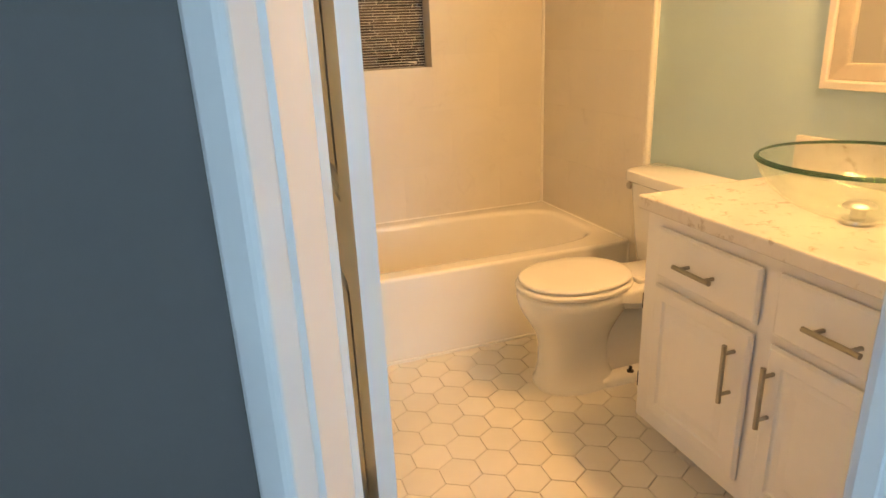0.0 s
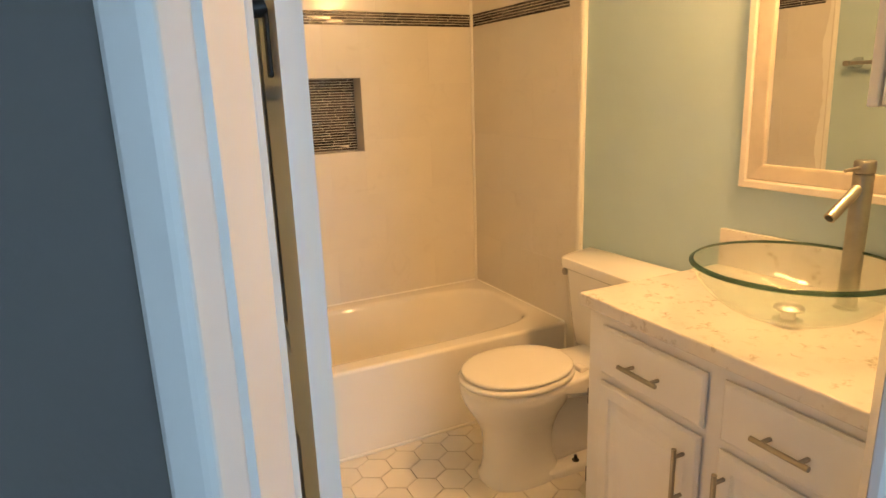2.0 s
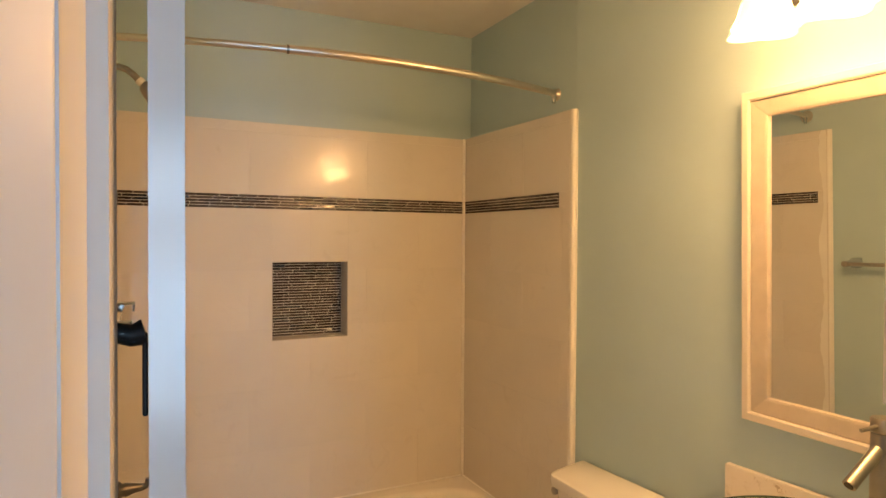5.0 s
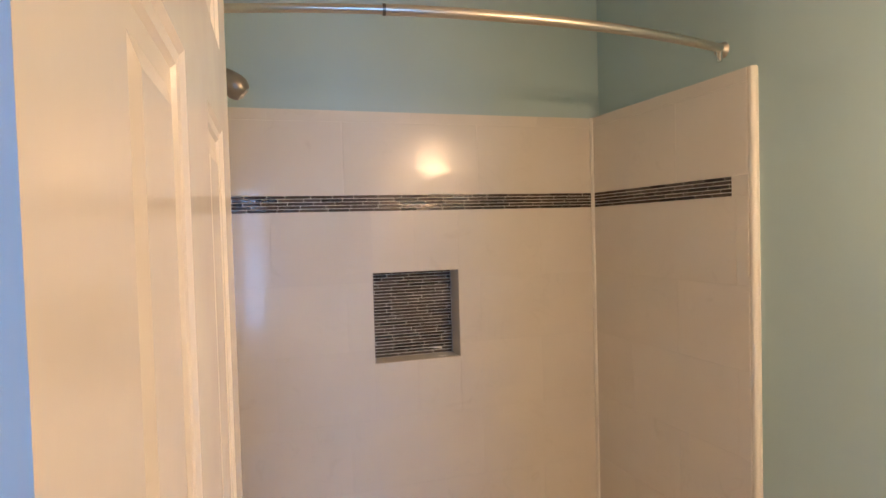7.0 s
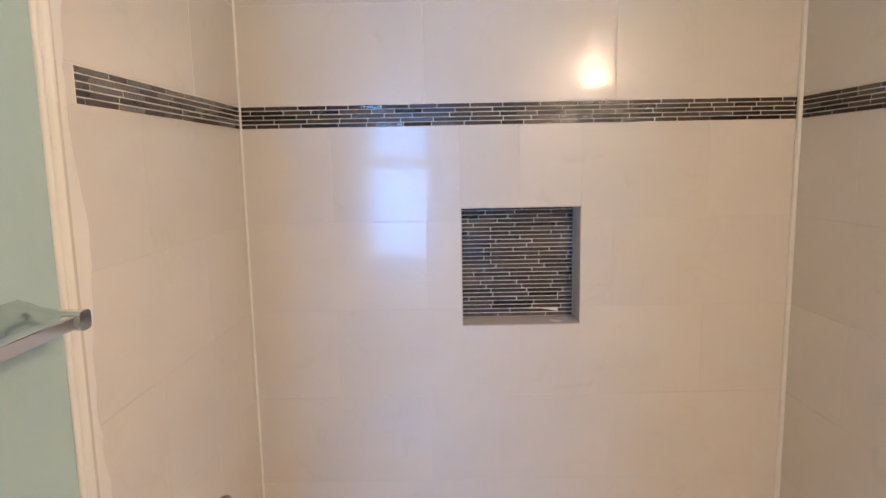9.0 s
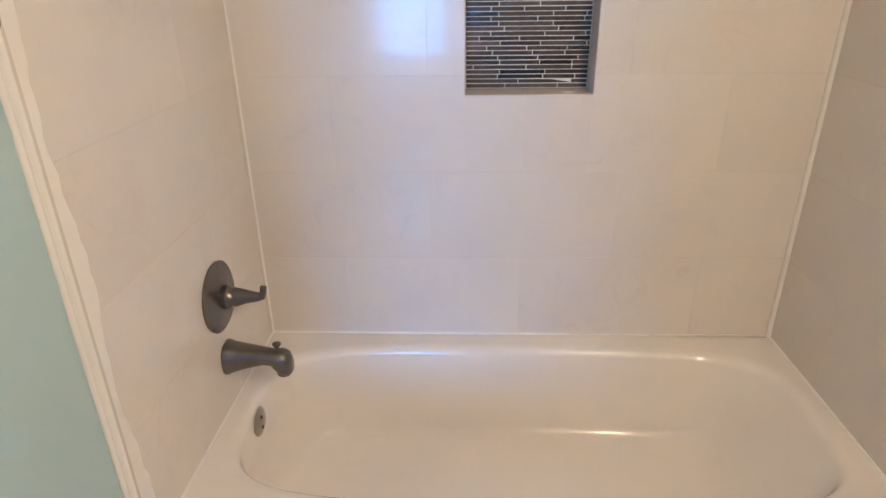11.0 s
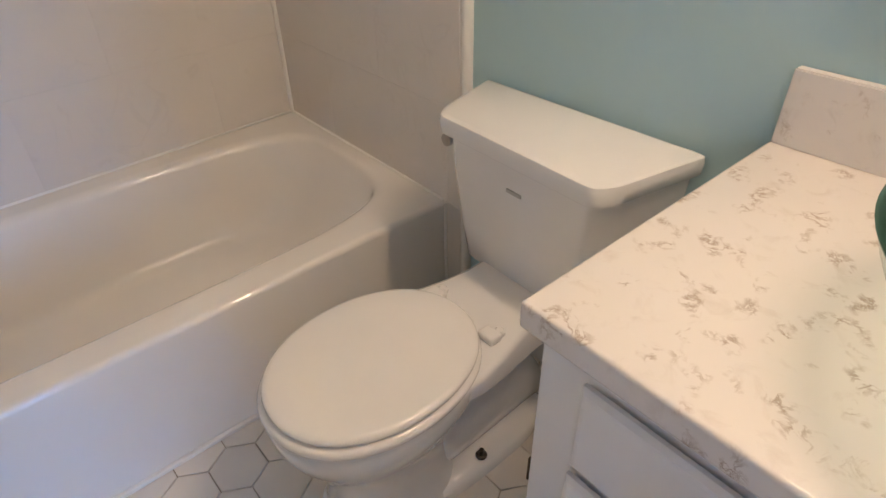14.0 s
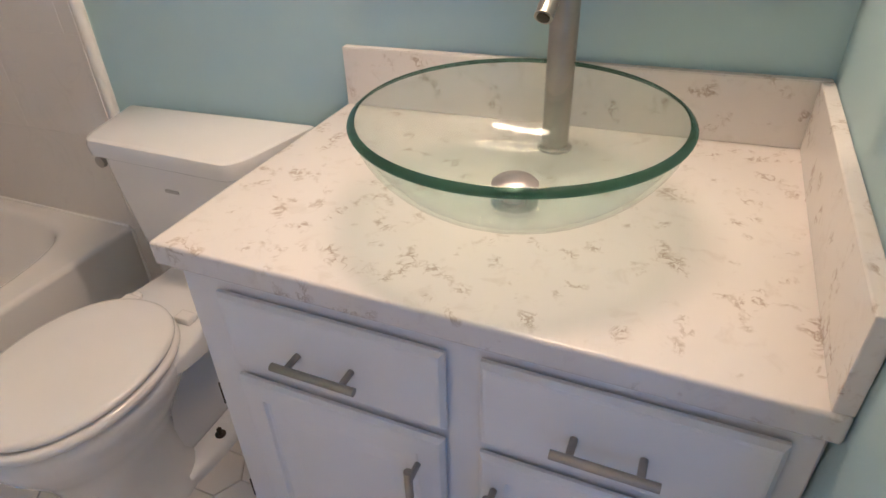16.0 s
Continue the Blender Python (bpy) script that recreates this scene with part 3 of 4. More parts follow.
# ---- shower head ----
shower = empty("wall_shower", "nickel shower head on a curved wall arm", "shower", at=(LEFT, 2.07, 2.065))
under(shower, "flange", lathe([(0.032, 0.0), (0.031, 0.006), (0.018, 0.012), (0.0005, 0.013)], (LEFT, 2.07, 2.065), "x", 28, True, True), M_CHROME, smooth=True)
arm = [(LEFT + 0.004, 2.07, 2.065), (0.03, 2.07, 2.066), (0.055, 2.07, 2.060), (0.075, 2.07, 2.046), (0.095, 2.07, 2.025)]
under(shower, "arm", tube(arm, 0.011, 16), M_NICKEL, smooth=True)
d = Vector((0.74, 0.0, -0.67)).normalized()
p0 = Vector((0.090, 2.07, 2.030))
under(shower, "collar", tube([p0, p0 + d * 0.012, p0 + d * 0.018], [0.014, 0.015, 0.012], 18), M_CAULK, smooth=True)
prof = ((0.018, 0.012), (0.026, 0.022), (0.045, 0.029), (0.072, 0.036), (0.090, 0.036), (0.104, 0.030), (0.110, 0.024))
under(shower, "shower_rose", tube([p0 + d * s for s, r in prof], [r for s, r in prof], 28), M_NICKEL, smooth=True)
under(shower, "spray_face", tube([p0 + d * 0.109, p0 + d * 0.114], [0.021, 0.016], 24), M_CHROME, smooth=True)

# ---- curtain rod ----
rod = empty("shower_curtain_rod", "bowed satin nickel shower curtain rod", "curtain rod", at=(0.75, 1.72, 2.05))


def rod_at(x):
    u = (x - 0.77) / 0.79
    return (x, 1.72 - 0.132 * (1 - u * u), 2.060)


xs = [LEFT + 0.03 + (0.50 - LEFT - 0.03) * k / 12 for k in range(13)]
under(rod, "inner_tube", tube([rod_at(x) for x in xs], 0.0105, 16), M_ROD, smooth=True)
xs = [0.49 + (1.515 - 0.49) * k / 22 for k in range(23)]
under(rod, "outer_tube", tube([rod_at(x) for x in xs], 0.0130, 16), M_ROD, smooth=True)
under(rod, "sleeve", tube([rod_at(0.487), rod_at(0.494)], 0.0138, 16), M_DARKNICK, smooth=True)
for x, sgn in ((LEFT, 1), (1.553, -1)):
    under(rod, "wall_bracket", lathe([(0.030, 0.0), (0.030, sgn * 0.006), (0.024, sgn * 0.012), (0.018, sgn * 0.030), (0.0005, sgn * 0.032)], (x, 1.72, 2.060), "x", 28, True, True), M_ROD, smooth=True)
    under(rod, "bracket_elbow", tube([(x + sgn * 0.02, 1.72, 2.060), (x + sgn * 0.034, 1.712, 2.058), (x + sgn * 0.040, 1.705, 2.038), (x + sgn * 0.040, 1.703, 2.020)], [0.013, 0.012, 0.009, 0.007], 14), M_CHROME, smooth=True)

# ---- towel bar ----
towel = empty("towel_bar", "chrome towel bar with square posts", "towel bar", at=(LEFT, 1.45, 1.33))
for y in (1.484, 1.105):
    under(towel, "backplate", box(LEFT, LEFT + 0.010, y - 0.024, y + 0.024, 1.306, 1.354, 0.004), M_CHROME)
    under(towel, "post", loft([[(x, y + a, 1.33 + b) for a, b in superellipse(0, 0, w, h, 20, 4)] for x, w, h in
                               ((LEFT + 0.008, 0.024, 0.025), (LEFT + 0.022, 0.022, 0.023), (LEFT + 0.040, 0.016, 0.017), (LEFT + 0.065, 0.012, 0.013), (0.078, 0.012, 0.013), (0.086, 0.013, 0.013))]), M_CHROME, smooth=True)
under(towel, "bar", box(0.062, 0.082, 1.090, 1.504, 1.321, 1.339, 0.002), M_CHROME)

# ---- open door ----
DY0, DY1, DX0, DX1 = 0.332, 1.037, 0.111, 0.140
door = empty("door_1", "white panelled door standing open beside the towel bar", "door", kind="structure", at=(DX0, DY0, 0))
PAN_Y = ((0.440, 0.612), (0.755, 0.928))
PAN_Z = ((0.20, 0.86), (0.98, 1.668), (1.757, 1.94))
bm = bmesh.new()
ys = [DY0, 0.440, 0.612, 0.755, 0.928, DY1]
for k in (0, 2, 4):
    add_box(bm, DX0, DX1, ys[k], ys[k + 1], 0.006, 2.035)
for a, b in PAN_Y:
    zs = [0.006, 0.20, 0.86, 0.98, 1.668, 1.757, 1.94, 2.035]
    for k in (0, 2, 4, 6):
        add_box(bm, DX0, DX1, a, b, zs[k], zs[k + 1])
under(door, "door_slab", bm, M_DOOR)
for a, b in PAN_Y:
    for c, e in PAN_Z:
        bm = bmesh.new()
        levels = ((0.0, 0.0), (0.005, 0.003), (0.012, 0.004), (0.016, 0.0068), (0.030, 0.0068), (0.044, 0.003))
        for side in (0, 1):
            rr = []
            for inset, depth in levels:
                x = DX1 - depth if side else DX0 + depth
                inset = min(inset, (b - a) * 0.45)
                rr.append([bm.verts.new(p) for p in ((x, a + inset, c + inset), (x, b - inset, c + inset), (x, b - inset, e - inset), (x, a + inset, e - inset))])
            for p, q in zip(rr, rr[1:]):
                for i in range(4):
                    bm.faces.new((p[i], p[(i + 1) % 4], q[(i + 1) % 4], q[i]))
            bm.faces.new(rr[-1])
        bmesh.ops.recalc_face_normals(bm, faces=bm.faces[:])
        under(door, "door_panel", bm, M_DOOR)
for z in (0.20, 1.82):
    h = under(door, "hinge", box(0.0875, 0.1105, 0.3375, 0.3405, z, z + 0.09, 0.001), M_DOOR, "painted hinge leaf")
    hk = part("hinge_pin", tube([(0.0985, 0.341, z - 0.004), (0.0985, 0.341, z + 0.094)], 0.006, 12), M_DOOR, h, smooth=True)
    hk.matrix_parent_inverse = h.matrix_world.inverted()

door.rotation_euler.z = radians(-1.5)

# black iron hook on the back of the door, near its hinged edge
hook = empty("robe_hook", "black iron robe hook on the back of the door", "hook", at=(DX0, 0.372, 1.40))
under(hook, "backplate", box(DX0 - 0.005, DX0 - 0.0003, 0.364, 0.380, 1.345, 1.420, 0.002), M_IRON)
under(hook, "prong", tube([(DX0 - 0.003, 0.372, 1.421), (DX0 - 0.014, 0.372, 1.418), (DX0 - 0.028, 0.372, 1.422), (DX0 - 0.038, 0.372, 1.431)], [0.012, 0.010, 0.009, 0.011], 14), M_IRON, smooth=True)

# ---- vanity ----
CT0, CT1 = 0.728, 0.766
VY0, VY1 = 0.112, 0.945
VXF = 1.052
vanity = empty("vanity_cabinet", "white painted two-door vanity cabinet", "vanity", at=(1.3, 0.53, 0))
bm = bmesh.new()
outline = [(VXF, VY0), (right_wall(VY0) - 0.004, VY0), (right_wall(VY1) - 0.004, VY1), (VXF, VY1)]
body = prism(outline, 0.066, CT0)
bmesh.ops.bevel(body, geom=[e for e in body.edges if abs((e.verts[0].co - e.verts[1].co).z) > 0.1], offset=0.003, segments=1, affect="EDGES")
under(vanity, "body", body, M_CAB)
under(vanity, "plinth", box(VXF + 0.062, 1.50, VY0 + 0.002, VY1 - 0.004, 0.0, 0.066), M_CAB, "recessed white toe kick")


def raised_front(y0, y1, z0, z1, panel):
    """A cabinet front with eased edges; a door has a recessed, bevelled field."""
    xf, xb = VXF - 0.019, VXF - 0.001
    levels = [(0.009, xb), (0.009, xb - 0.005), (0.0, xb - 0.0055), (0.0, xf + 0.007), (0.006, xf + 0.001), (0.010, xf)]
    if panel:
        levels += [(0.040, xf), (0.043, xf + 0.005), (0.047, xf + 0.0075), (0.064, xf + 0.0075), (0.086, xf + 0.004)]
    bm = bmesh.new()
    rr = [[bm.verts.new((x, a, c)) for a, c in ((y0 + i, z0 + i), (y1 - i, z0 + i), (y1 - i, z1 - i), (y0 + i, z1 - i))] for i, x in levels]
    for p, q in zip(rr, rr[1:]):
        for i in range(4):
            bm.faces.new((p[i], p[(i + 1) % 4], q[(i + 1) % 4], q[i]))
    bm.faces.new(rr[-1])
    bm.faces.new(list(reversed(rr[0])))
    bmesh.ops.recalc_face_normals(bm, faces=bm.faces[:])
    return bm


def bar_handle(parent, a, b):
    """A round bar on two posts, from a to b, standing off the front."""
    a, b = Vector(a), Vector(b)
    d = (b - a).normalized()
    h = part("handle", tube([a, b], 0.0062, 14), M_NICKEL, parent, "brushed nickel bar handle", True)
    h.matrix_parent_inverse = parent.matrix_world.inverted()
    for p in (a + d * 0.022, b - d * 0.022):
        q = part("handle_post", tube([p, p + Vector((VXF - 0.0195 - p.x, 0, 0))], 0.005, 12), M_NICKEL, h, smooth=True)
        q.matrix_parent_inverse = h.matrix_world.inverted()


HX = 1.001
d1 = under(vanity, "drawer", raised_front(0.527, 0.876, 0.554, 0.694, False), M_CAB)
bar_handle(d1, (HX, 0.640, 0.620), (HX, 0.770, 0.620))
d2 = under(vanity, "drawer", raised_front(0.144, 0.480, 0.554, 0.698, False), M_CAB)
bar_handle(d2, (HX, 0.255, 0.620), (HX, 0.380, 0.620))
c1 = under(vanity, "door", raised_front(0.531, 0.878, 0.122, 0.530, True), M_CAB)
bar_handle(c1, (HX, 0.571, 0.335), (HX, 0.571, 0.490))
c2 = under(vanity, "door", raised_front(0.140, 0.480, 0.122, 0.530, True), M_CAB)
bar_handle(c2, (HX, 0.456, 0.335), (HX, 0.456, 0.490))
for z in (0.16, 0.42):
    under(vanity, "door_hinge", box(VXF + 0.001, VXF + 0.013, 0.9448, 0.9485, z, z + 0.050, 0.001), M_BLACK, "dark bronze cabinet hinge")


# worktop with its two upstands
def wall_x(y, back):
    return right_wall(y) - back


top = empty("worktop", "white quartz worktop with brown veining and upstands", "worktop", at=(1.3, 0.53, CT0))
bm = prism([(1.026, 0.110), (wall_x(0.110, 0.002), 0.110), (wall_x(0.962, 0.002), 0.962), (1.026, 0.962)], CT0, CT1)
bmesh.ops.bevel(bm, geom=bm.edges[:], offset=0.006, segments=3, profile=0.6, affect="EDGES")
under(top, "slab", bm, M_QUARTZ, smooth=True)
bm = prism([(wall_x(0.111, 0.021), 0.111), (wall_x(0.111, 0.0025), 0.111), (wall_x(0.958, 0.0025), 0.958), (wall_x(0.958, 0.021), 0.958)], CT1 - 0.001, 0.882)
bmesh.ops.bevel(bm, geom=bm.edges[:], offset=0.002, segments=2, affect="EDGES")
under(top, "backsplash", bm, M_QUARTZ)
under(top, "side_splash", box(1.030, wall_x(0.12, 0.0225), 0.1095, 0.130, CT1 - 0.001, 0.882, 0.002), M_QUARTZ)

# ---- vessel basin ----
BX, BY = 1.288, 0.518
basin = empty("glass_vessel_sink", "clear green glass vessel sink on the worktop", "sink", at=(BX, BY, CT1))
R, H = 0.223, 0.134
outer, inner = [], []
for k in range(15):
    a = math.radians(10 + 72 * k / 14)
    outer.append((R * math.sin(a) / math.sin(math.radians(82)), 0.010 + H * (1 - math.cos(a)) / (1 - math.cos(math.radians(82)))))
for r, z in outer[:-1]:
    inner.append((max(r - 0.0065, 0.018), z + 0.005 if r < 0.12 else z + 0.002))
profile = [(0.0185, 0.0105)] + outer + [(R + 0.0002, H + 0.0085), (R - 0.003, H + 0.0100), (R - 0.0062, H + 0.0105)] + list(reversed(inner)) + [(0.0185, 0.016)]
bowl = lathe(profile + [profile[0]], (BX, BY, CT1), "z", 72)
bmesh.ops.remove_doubles(bowl, verts=bowl.verts[:], dist=1e-5)
bmesh.ops.recalc_face_normals(bowl, faces=bowl.faces[:])
under(basin, "bowl", bowl, M_BOWL, smooth=True)
rim = [(R - 0.0072, H + 0.0150), (R - 0.0058, H + 0.0168), (R - 0.0036, H + 0.0160), (R + 0.0022, H + 0.0118), (R + 0.0034, H + 0.0095), (R + 0.0026, H + 0.0072), (R + 0.0004, H + 0.0078), (R - 0.0030, H + 0.0110)]
under(basin, "rim", lathe(rim + [rim[0]], (BX, BY, CT1), "z", 72), M_RIM, "green glass rim", True)
under(basin, "mounting_ring", lathe([(0.030, 0.0), (0.034, 0.002), (0.034, 0.0095), (0.020, 0.010)], (BX, BY, CT1), "z", 36, True, True), M_CHROME, "chrome mounting ring", True)
under(basin, "drain_cap", lathe([(0.016, 0.013), (0.016, 0.034), (0.033, 0.036), (0.034, 0.040), (0.028, 0.046), (0.010, 0.049), (0.0005, 0.0495)], (BX, BY, CT1), "z", 36, True, True), M_SATIN, "chrome pop-up drain cap", True)

# ---- faucet ----
FX, FY = 1.506, 0.514
faucet = empty("vessel_faucet", "tall brushed nickel vessel faucet", "faucet", at=(FX, FY, CT1))
under(faucet, "base_ring", lathe([(0.029, 0.0), (0.029, 0.005), (0.024, 0.008), (0.0005, 0.008)], (FX, FY, CT1), "z", 32, True, True), M_NICKEL, smooth=True)
under(faucet, "column", lathe([(0.0225, 0.007), (0.0225, 0.336), (0.0005, 0.336)], (FX, FY, CT1), "z", 36, True, True), M_NICKEL, smooth=True)
under(faucet, "cap", lathe([(0.0215, 0.338), (0.0235, 0.341), (0.0235, 0.366), (0.021, 0.369), (0.0005, 0.369)], (FX, FY, CT1), "z", 36, True, True), M_NICKEL, smooth=True)
dv = Vector((-0.80, 0.06, -0.58)).normalized()
s0 = Vector((FX, FY, CT1 + 0.312))
under(faucet, "spout", tube([s0, s0 + dv * 0.125], 0.0135, 22), M_NICKEL, smooth=True)
under(faucet, "aerator", tube([s0 + dv * 0.1245, s0 + dv * 0.1265], 0.0095, 18), M_BLACK, smooth=True)
under(faucet, "lever", tube([(FX - 0.015, FY, CT1 + 0.353), (FX - 0.066, FY + 0.006, CT1 + 0.348)], [0.0048, 0.0042], 12), M_NICKEL, smooth=True)

# ---- mirror ----
mirror = empty("wall_mirror", "framed wall mirror over the vanity", "mirror", at=(right_wall(0.55), 0.55, 1.46))
MY0, MY1, MZ0, MZ1 = 0.165, 0.912, 1.020, 1.900
turn = Matrix.Translation((right_wall(0.55) - 0.012, 0.55, 0)) @ Matrix.Rotation(radians(1.2), 4, "Z") @ Matrix.Translation((0, -0.55, MZ0)) @ Matrix.Rotation(radians(-1.25), 4, "Y") @ Matrix.Translation((0, 0, -MZ0))


def frame_ring(y0, y1, z0, z1, levels):
    """A mitred frame: levels of (inset, distance off the wall)."""
    bm = bmesh.new()
    rr = [[bm.verts.new((-x, a, c)) for a, c in ((y0 + i, z0 + i), (y1 - i, z0 + i), (y1 - i, z1 - i), (y0 + i, z1 - i))] for i, x in levels]
    for p, q in zip(rr, rr[1:]):
        for i in range(4):
            bm.faces.new((p[i], p[(i + 1) % 4], q[(i + 1) % 4], q[i]))
    bmesh.ops.recalc_face_normals(bm, faces=bm.faces[:])
    bm.transform(turn)
    return bm


under(mirror, "outer_frame", frame_ring(MY0, MY1, MZ0, MZ1, ((0.0, -0.010), (0.0, 0.026), (0.003, 0.030), (0.020, 0.030), (0.025, 0.027), (0.025, 0.012))), M_FRAMEW, "cream outer frame")
under(mirror, "inner_frame", frame_ring(MY0 + 0.0255, MY1 - 0.0255, MZ0 + 0.0255, MZ1 - 0.0255, ((0.0, 0.004), (0.0, 0.022), (0.003, 0.024), (0.038, 0.019), (0.044, 0.017), (0.046, 0.006))), M_FRAMEC, "champagne inner frame")
bm = box(-0.0085, -0.004, MY0 + 0.065, MY1 - 0.065, MZ0 + 0.065, MZ1 - 0.065)
bm.transform(turn)
under(mirror, "mirror_glass", bm, M_MIRROR)

# ---- wall cabinet on the end wall ----
wall_cab = empty("wall_cabinet", "white wall cabinet hung over the vanity's end", "cabinet", at=(1.2, 0.11, 1.279))
under(wall_cab, "carcass", box(1.044, 1.36, 0.109, 0.240, 1.279, 2.10, 0.003), M_CAB)
under(wall_cab, "cabinet_door", box(1.040, 1.358, 0.243, 0.262, 1.277, 2.098, 0.004), M_CAB)

# ---- vanity light ----
vlight = empty("vanity_light", "three-light vanity fixture with lit white glass shades", "wall light", at=(right_wall(0.52), 0.52, 2.12))
under(vlight, "backplate", box(right_wall(0.52) - 0.03, right_wall(0.52) - 0.012, 0.34, 0.80, 2.10, 2.17, 0.008), M_NICKEL)
for ly in LAMPS_Y:
    xw = right_wall(0.52) - 0.03
    under(vlight, "arm", tube([(xw, ly, 2.135), (1.47, ly, 2.155), (1.415, ly, 2.150), (1.41, ly, 2.125)], 0.008, 12), M_NICKEL, smooth=True)
    under(vlight, "socket", lathe([(0.024, 0.0), (0.024, 0.035), (0.0005, 0.038)], (1.41, ly, 2.09), "z", 24, True, True), M_NICKEL, smooth=True)
    ring = []
    for r, h, wave in ((0.026, 0.098, 0), (0.034, 0.088, 0), (0.052, 0.060, 0.02), (0.062, 0.030, 0.05), (0.074, 0.004, 0.1), (0.082, -0.008, 0.14),
                       (0.079, -0.008, 0.14), (0.070, 0.006, 0.1), (0.058, 0.031, 0.05), (0.048, 0.060, 0.02), (0.030, 0.086, 0)):
        ring.append([(1.41 + r * (1 + wave * math.cos(4 * a)) * math.cos(a), ly + r * (1 + wave * math.cos(4 * a)) * math.sin(a), 2.0 + h)
                     for a in (2 * math.pi * k / 48 for k in range(48))])
    sh = under(vlight, "shade", loft(ring, False, False), M_SHADE, "lit white glass shade", True)
    sh.visible_shadow = False

# ---- toilet ----
TYC = 1.292
toilet = empty("toilet", "white china toilet with a closed round lid", "toilet", at=(1.1, TYC, 0))
rings = []
for z, cx, a, b, p in ((0.0, 1.040, 0.150, 0.112, 2.5), (0.014, 1.040, 0.150, 0.112, 2.5), (0.028, 1.040, 0.141, 0.103, 2.4), (0.08, 1.036, 0.131, 0.096, 2.3), (0.15, 1.033, 0.129, 0.095, 2.25), (0.20, 1.032, 0.138, 0.102, 2.2),
                       (0.25, 1.031, 0.164, 0.122, 2.2), (0.295, 1.030, 0.190, 0.145, 2.15), (0.33, 1.030, 0.202, 0.157, 2.15), (0.355, 1.030, 0.204, 0.160, 2.15), (0.368, 1.030, 0.200, 0.157, 2.15), (0.374, 1.030, 0.192, 0.150, 2.15)):
    rings.append([(x, y, z) for x, y in superellipse(cx, TYC, a, b, 64, p)])
under(toilet, "bowl", loft(rings), M_CHINA, smooth=True)
deck = []
for x, w, z0 in ((1.10, 0.140, 0.315), (1.17, 0.141, 0.300), (1.23, 0.130, 0.285), (1.29, 0.116, 0.272), (1.35, 0.108, 0.268), (1.42, 0.110, 0.27), (1.545, 0.122, 0.28)):
    deck.append([(x, TYC - w, z0 + 0.03), (x, TYC - w, 0.360), (x, TYC - w + 0.004, 0.369), (x, TYC - w + 0.014, 0.3735), (x, TYC + w - 0.014, 0.3735), (x, TYC + w - 0.004, 0.369), (x, TYC + w, 0.360), (x, TYC + w, z0 + 0.03), (x, TYC + w - 0.03, z0), (x, TYC - w + 0.03, z0)])
under(toilet, "rear_deck", loft(deck), M_CHINA, smooth=True)
trap = []
for x, b, zt in ((1.08, 0.066, 0.29), (1.16, 0.072, 0.30), (1.25, 0.070, 0.295), (1.32, 0.066, 0.28), (1.39, 0.060, 0.24), (1.45, 0.050, 0.13)):
    trap.append([(x, TYC + u, max(0.0, v)) for u, v in superellipse(0, zt / 2, b, zt / 2, 32, 2.6)])
under(toilet, "trapway", loft(trap), M_CHINA, smooth=True)
under(toilet, "foot", loft([[(x, y, z) for x, y in superellipse(1.24, TYC, a, b, 48, 3.2)] for z, a, b in ((0.0, 0.215, 0.114), (0.020, 0.215, 0.114), (0.029, 0.208, 0.106), (0.034, 0.16, 0.07))]), M_CHINA, smooth=True)
for s in (-1, 1):
    bo = under(toilet, "floor_bolt", lathe([(0.013, 0.0), (0.013, 0.003), (0.006, 0.005), (0.006, 0.020), (0.0005, 0.021)], (1.222, TYC + s * 0.086, 0.031), "z", 14, True, True), M_BLACK, "rusty floor bolt", True)


def seat_outline(cx, a, b, z, n=64):
    """Round at the front, flat at the hinge."""
    pts = []
    for x, y in superellipse(cx, TYC, a, b, n, 2.12):
        pts.append((min(x, 1.238), y, z))
    return pts


under(toilet, "seat", loft([seat_outline(1.030, 0.200, 0.156, 0.3745), seat_outline(1.030, 0.206, 0.162, 0.377), seat_outline(1.030, 0.208, 0.1645, 0.383), seat_outline(1.030, 0.2075, 0.164, 0.388), seat_outline(1.030, 0.204, 0.161, 0.393), seat_outline(1.030, 0.197, 0.154, 0.396)]), M_SEAT, smooth=True)
under(toilet, "lid", loft([seat_outline(1.034, 0.188, 0.146, 0.3965), seat_outline(1.034, 0.188, 0.146, 0.3985), seat_outline(1.033, 0.1985, 0.1555, 0.400), seat_outline(1.033, 0.2005, 0.1575, 0.404), seat_outline(1.033, 0.1995, 0.1565, 0.409), seat_outline(1.033, 0.196, 0.153, 0.4125), seat_outline(1.034, 0.188, 0.146, 0.4145), seat_outline(1.036, 0.140, 0.108, 0.4165), seat_outline(1.036, 0.05, 0.04, 0.4175)]), M_SEAT, smooth=True)
for s in (-1, 1):
    hy = TYC + s * 0.078
    hg = under(toilet, "seat_hinge", box(1.226, 1.256, hy - 0.020, hy + 0.020, 0.372, 0.390, 0.005), M_SEAT)
    k = part("hinge_cap", lathe([(0.011, 0.0), (0.011, 0.008), (0.007, 0.012), (0.0005, 0.012)], (1.263, hy + s * 0.004, 0.373), "z", 18, True, True), M_SEAT, hg, smooth=True)
    k.matrix_parent_inverse = hg.matrix_world.inverted()
XB = right_wall(TYC) - 0.012


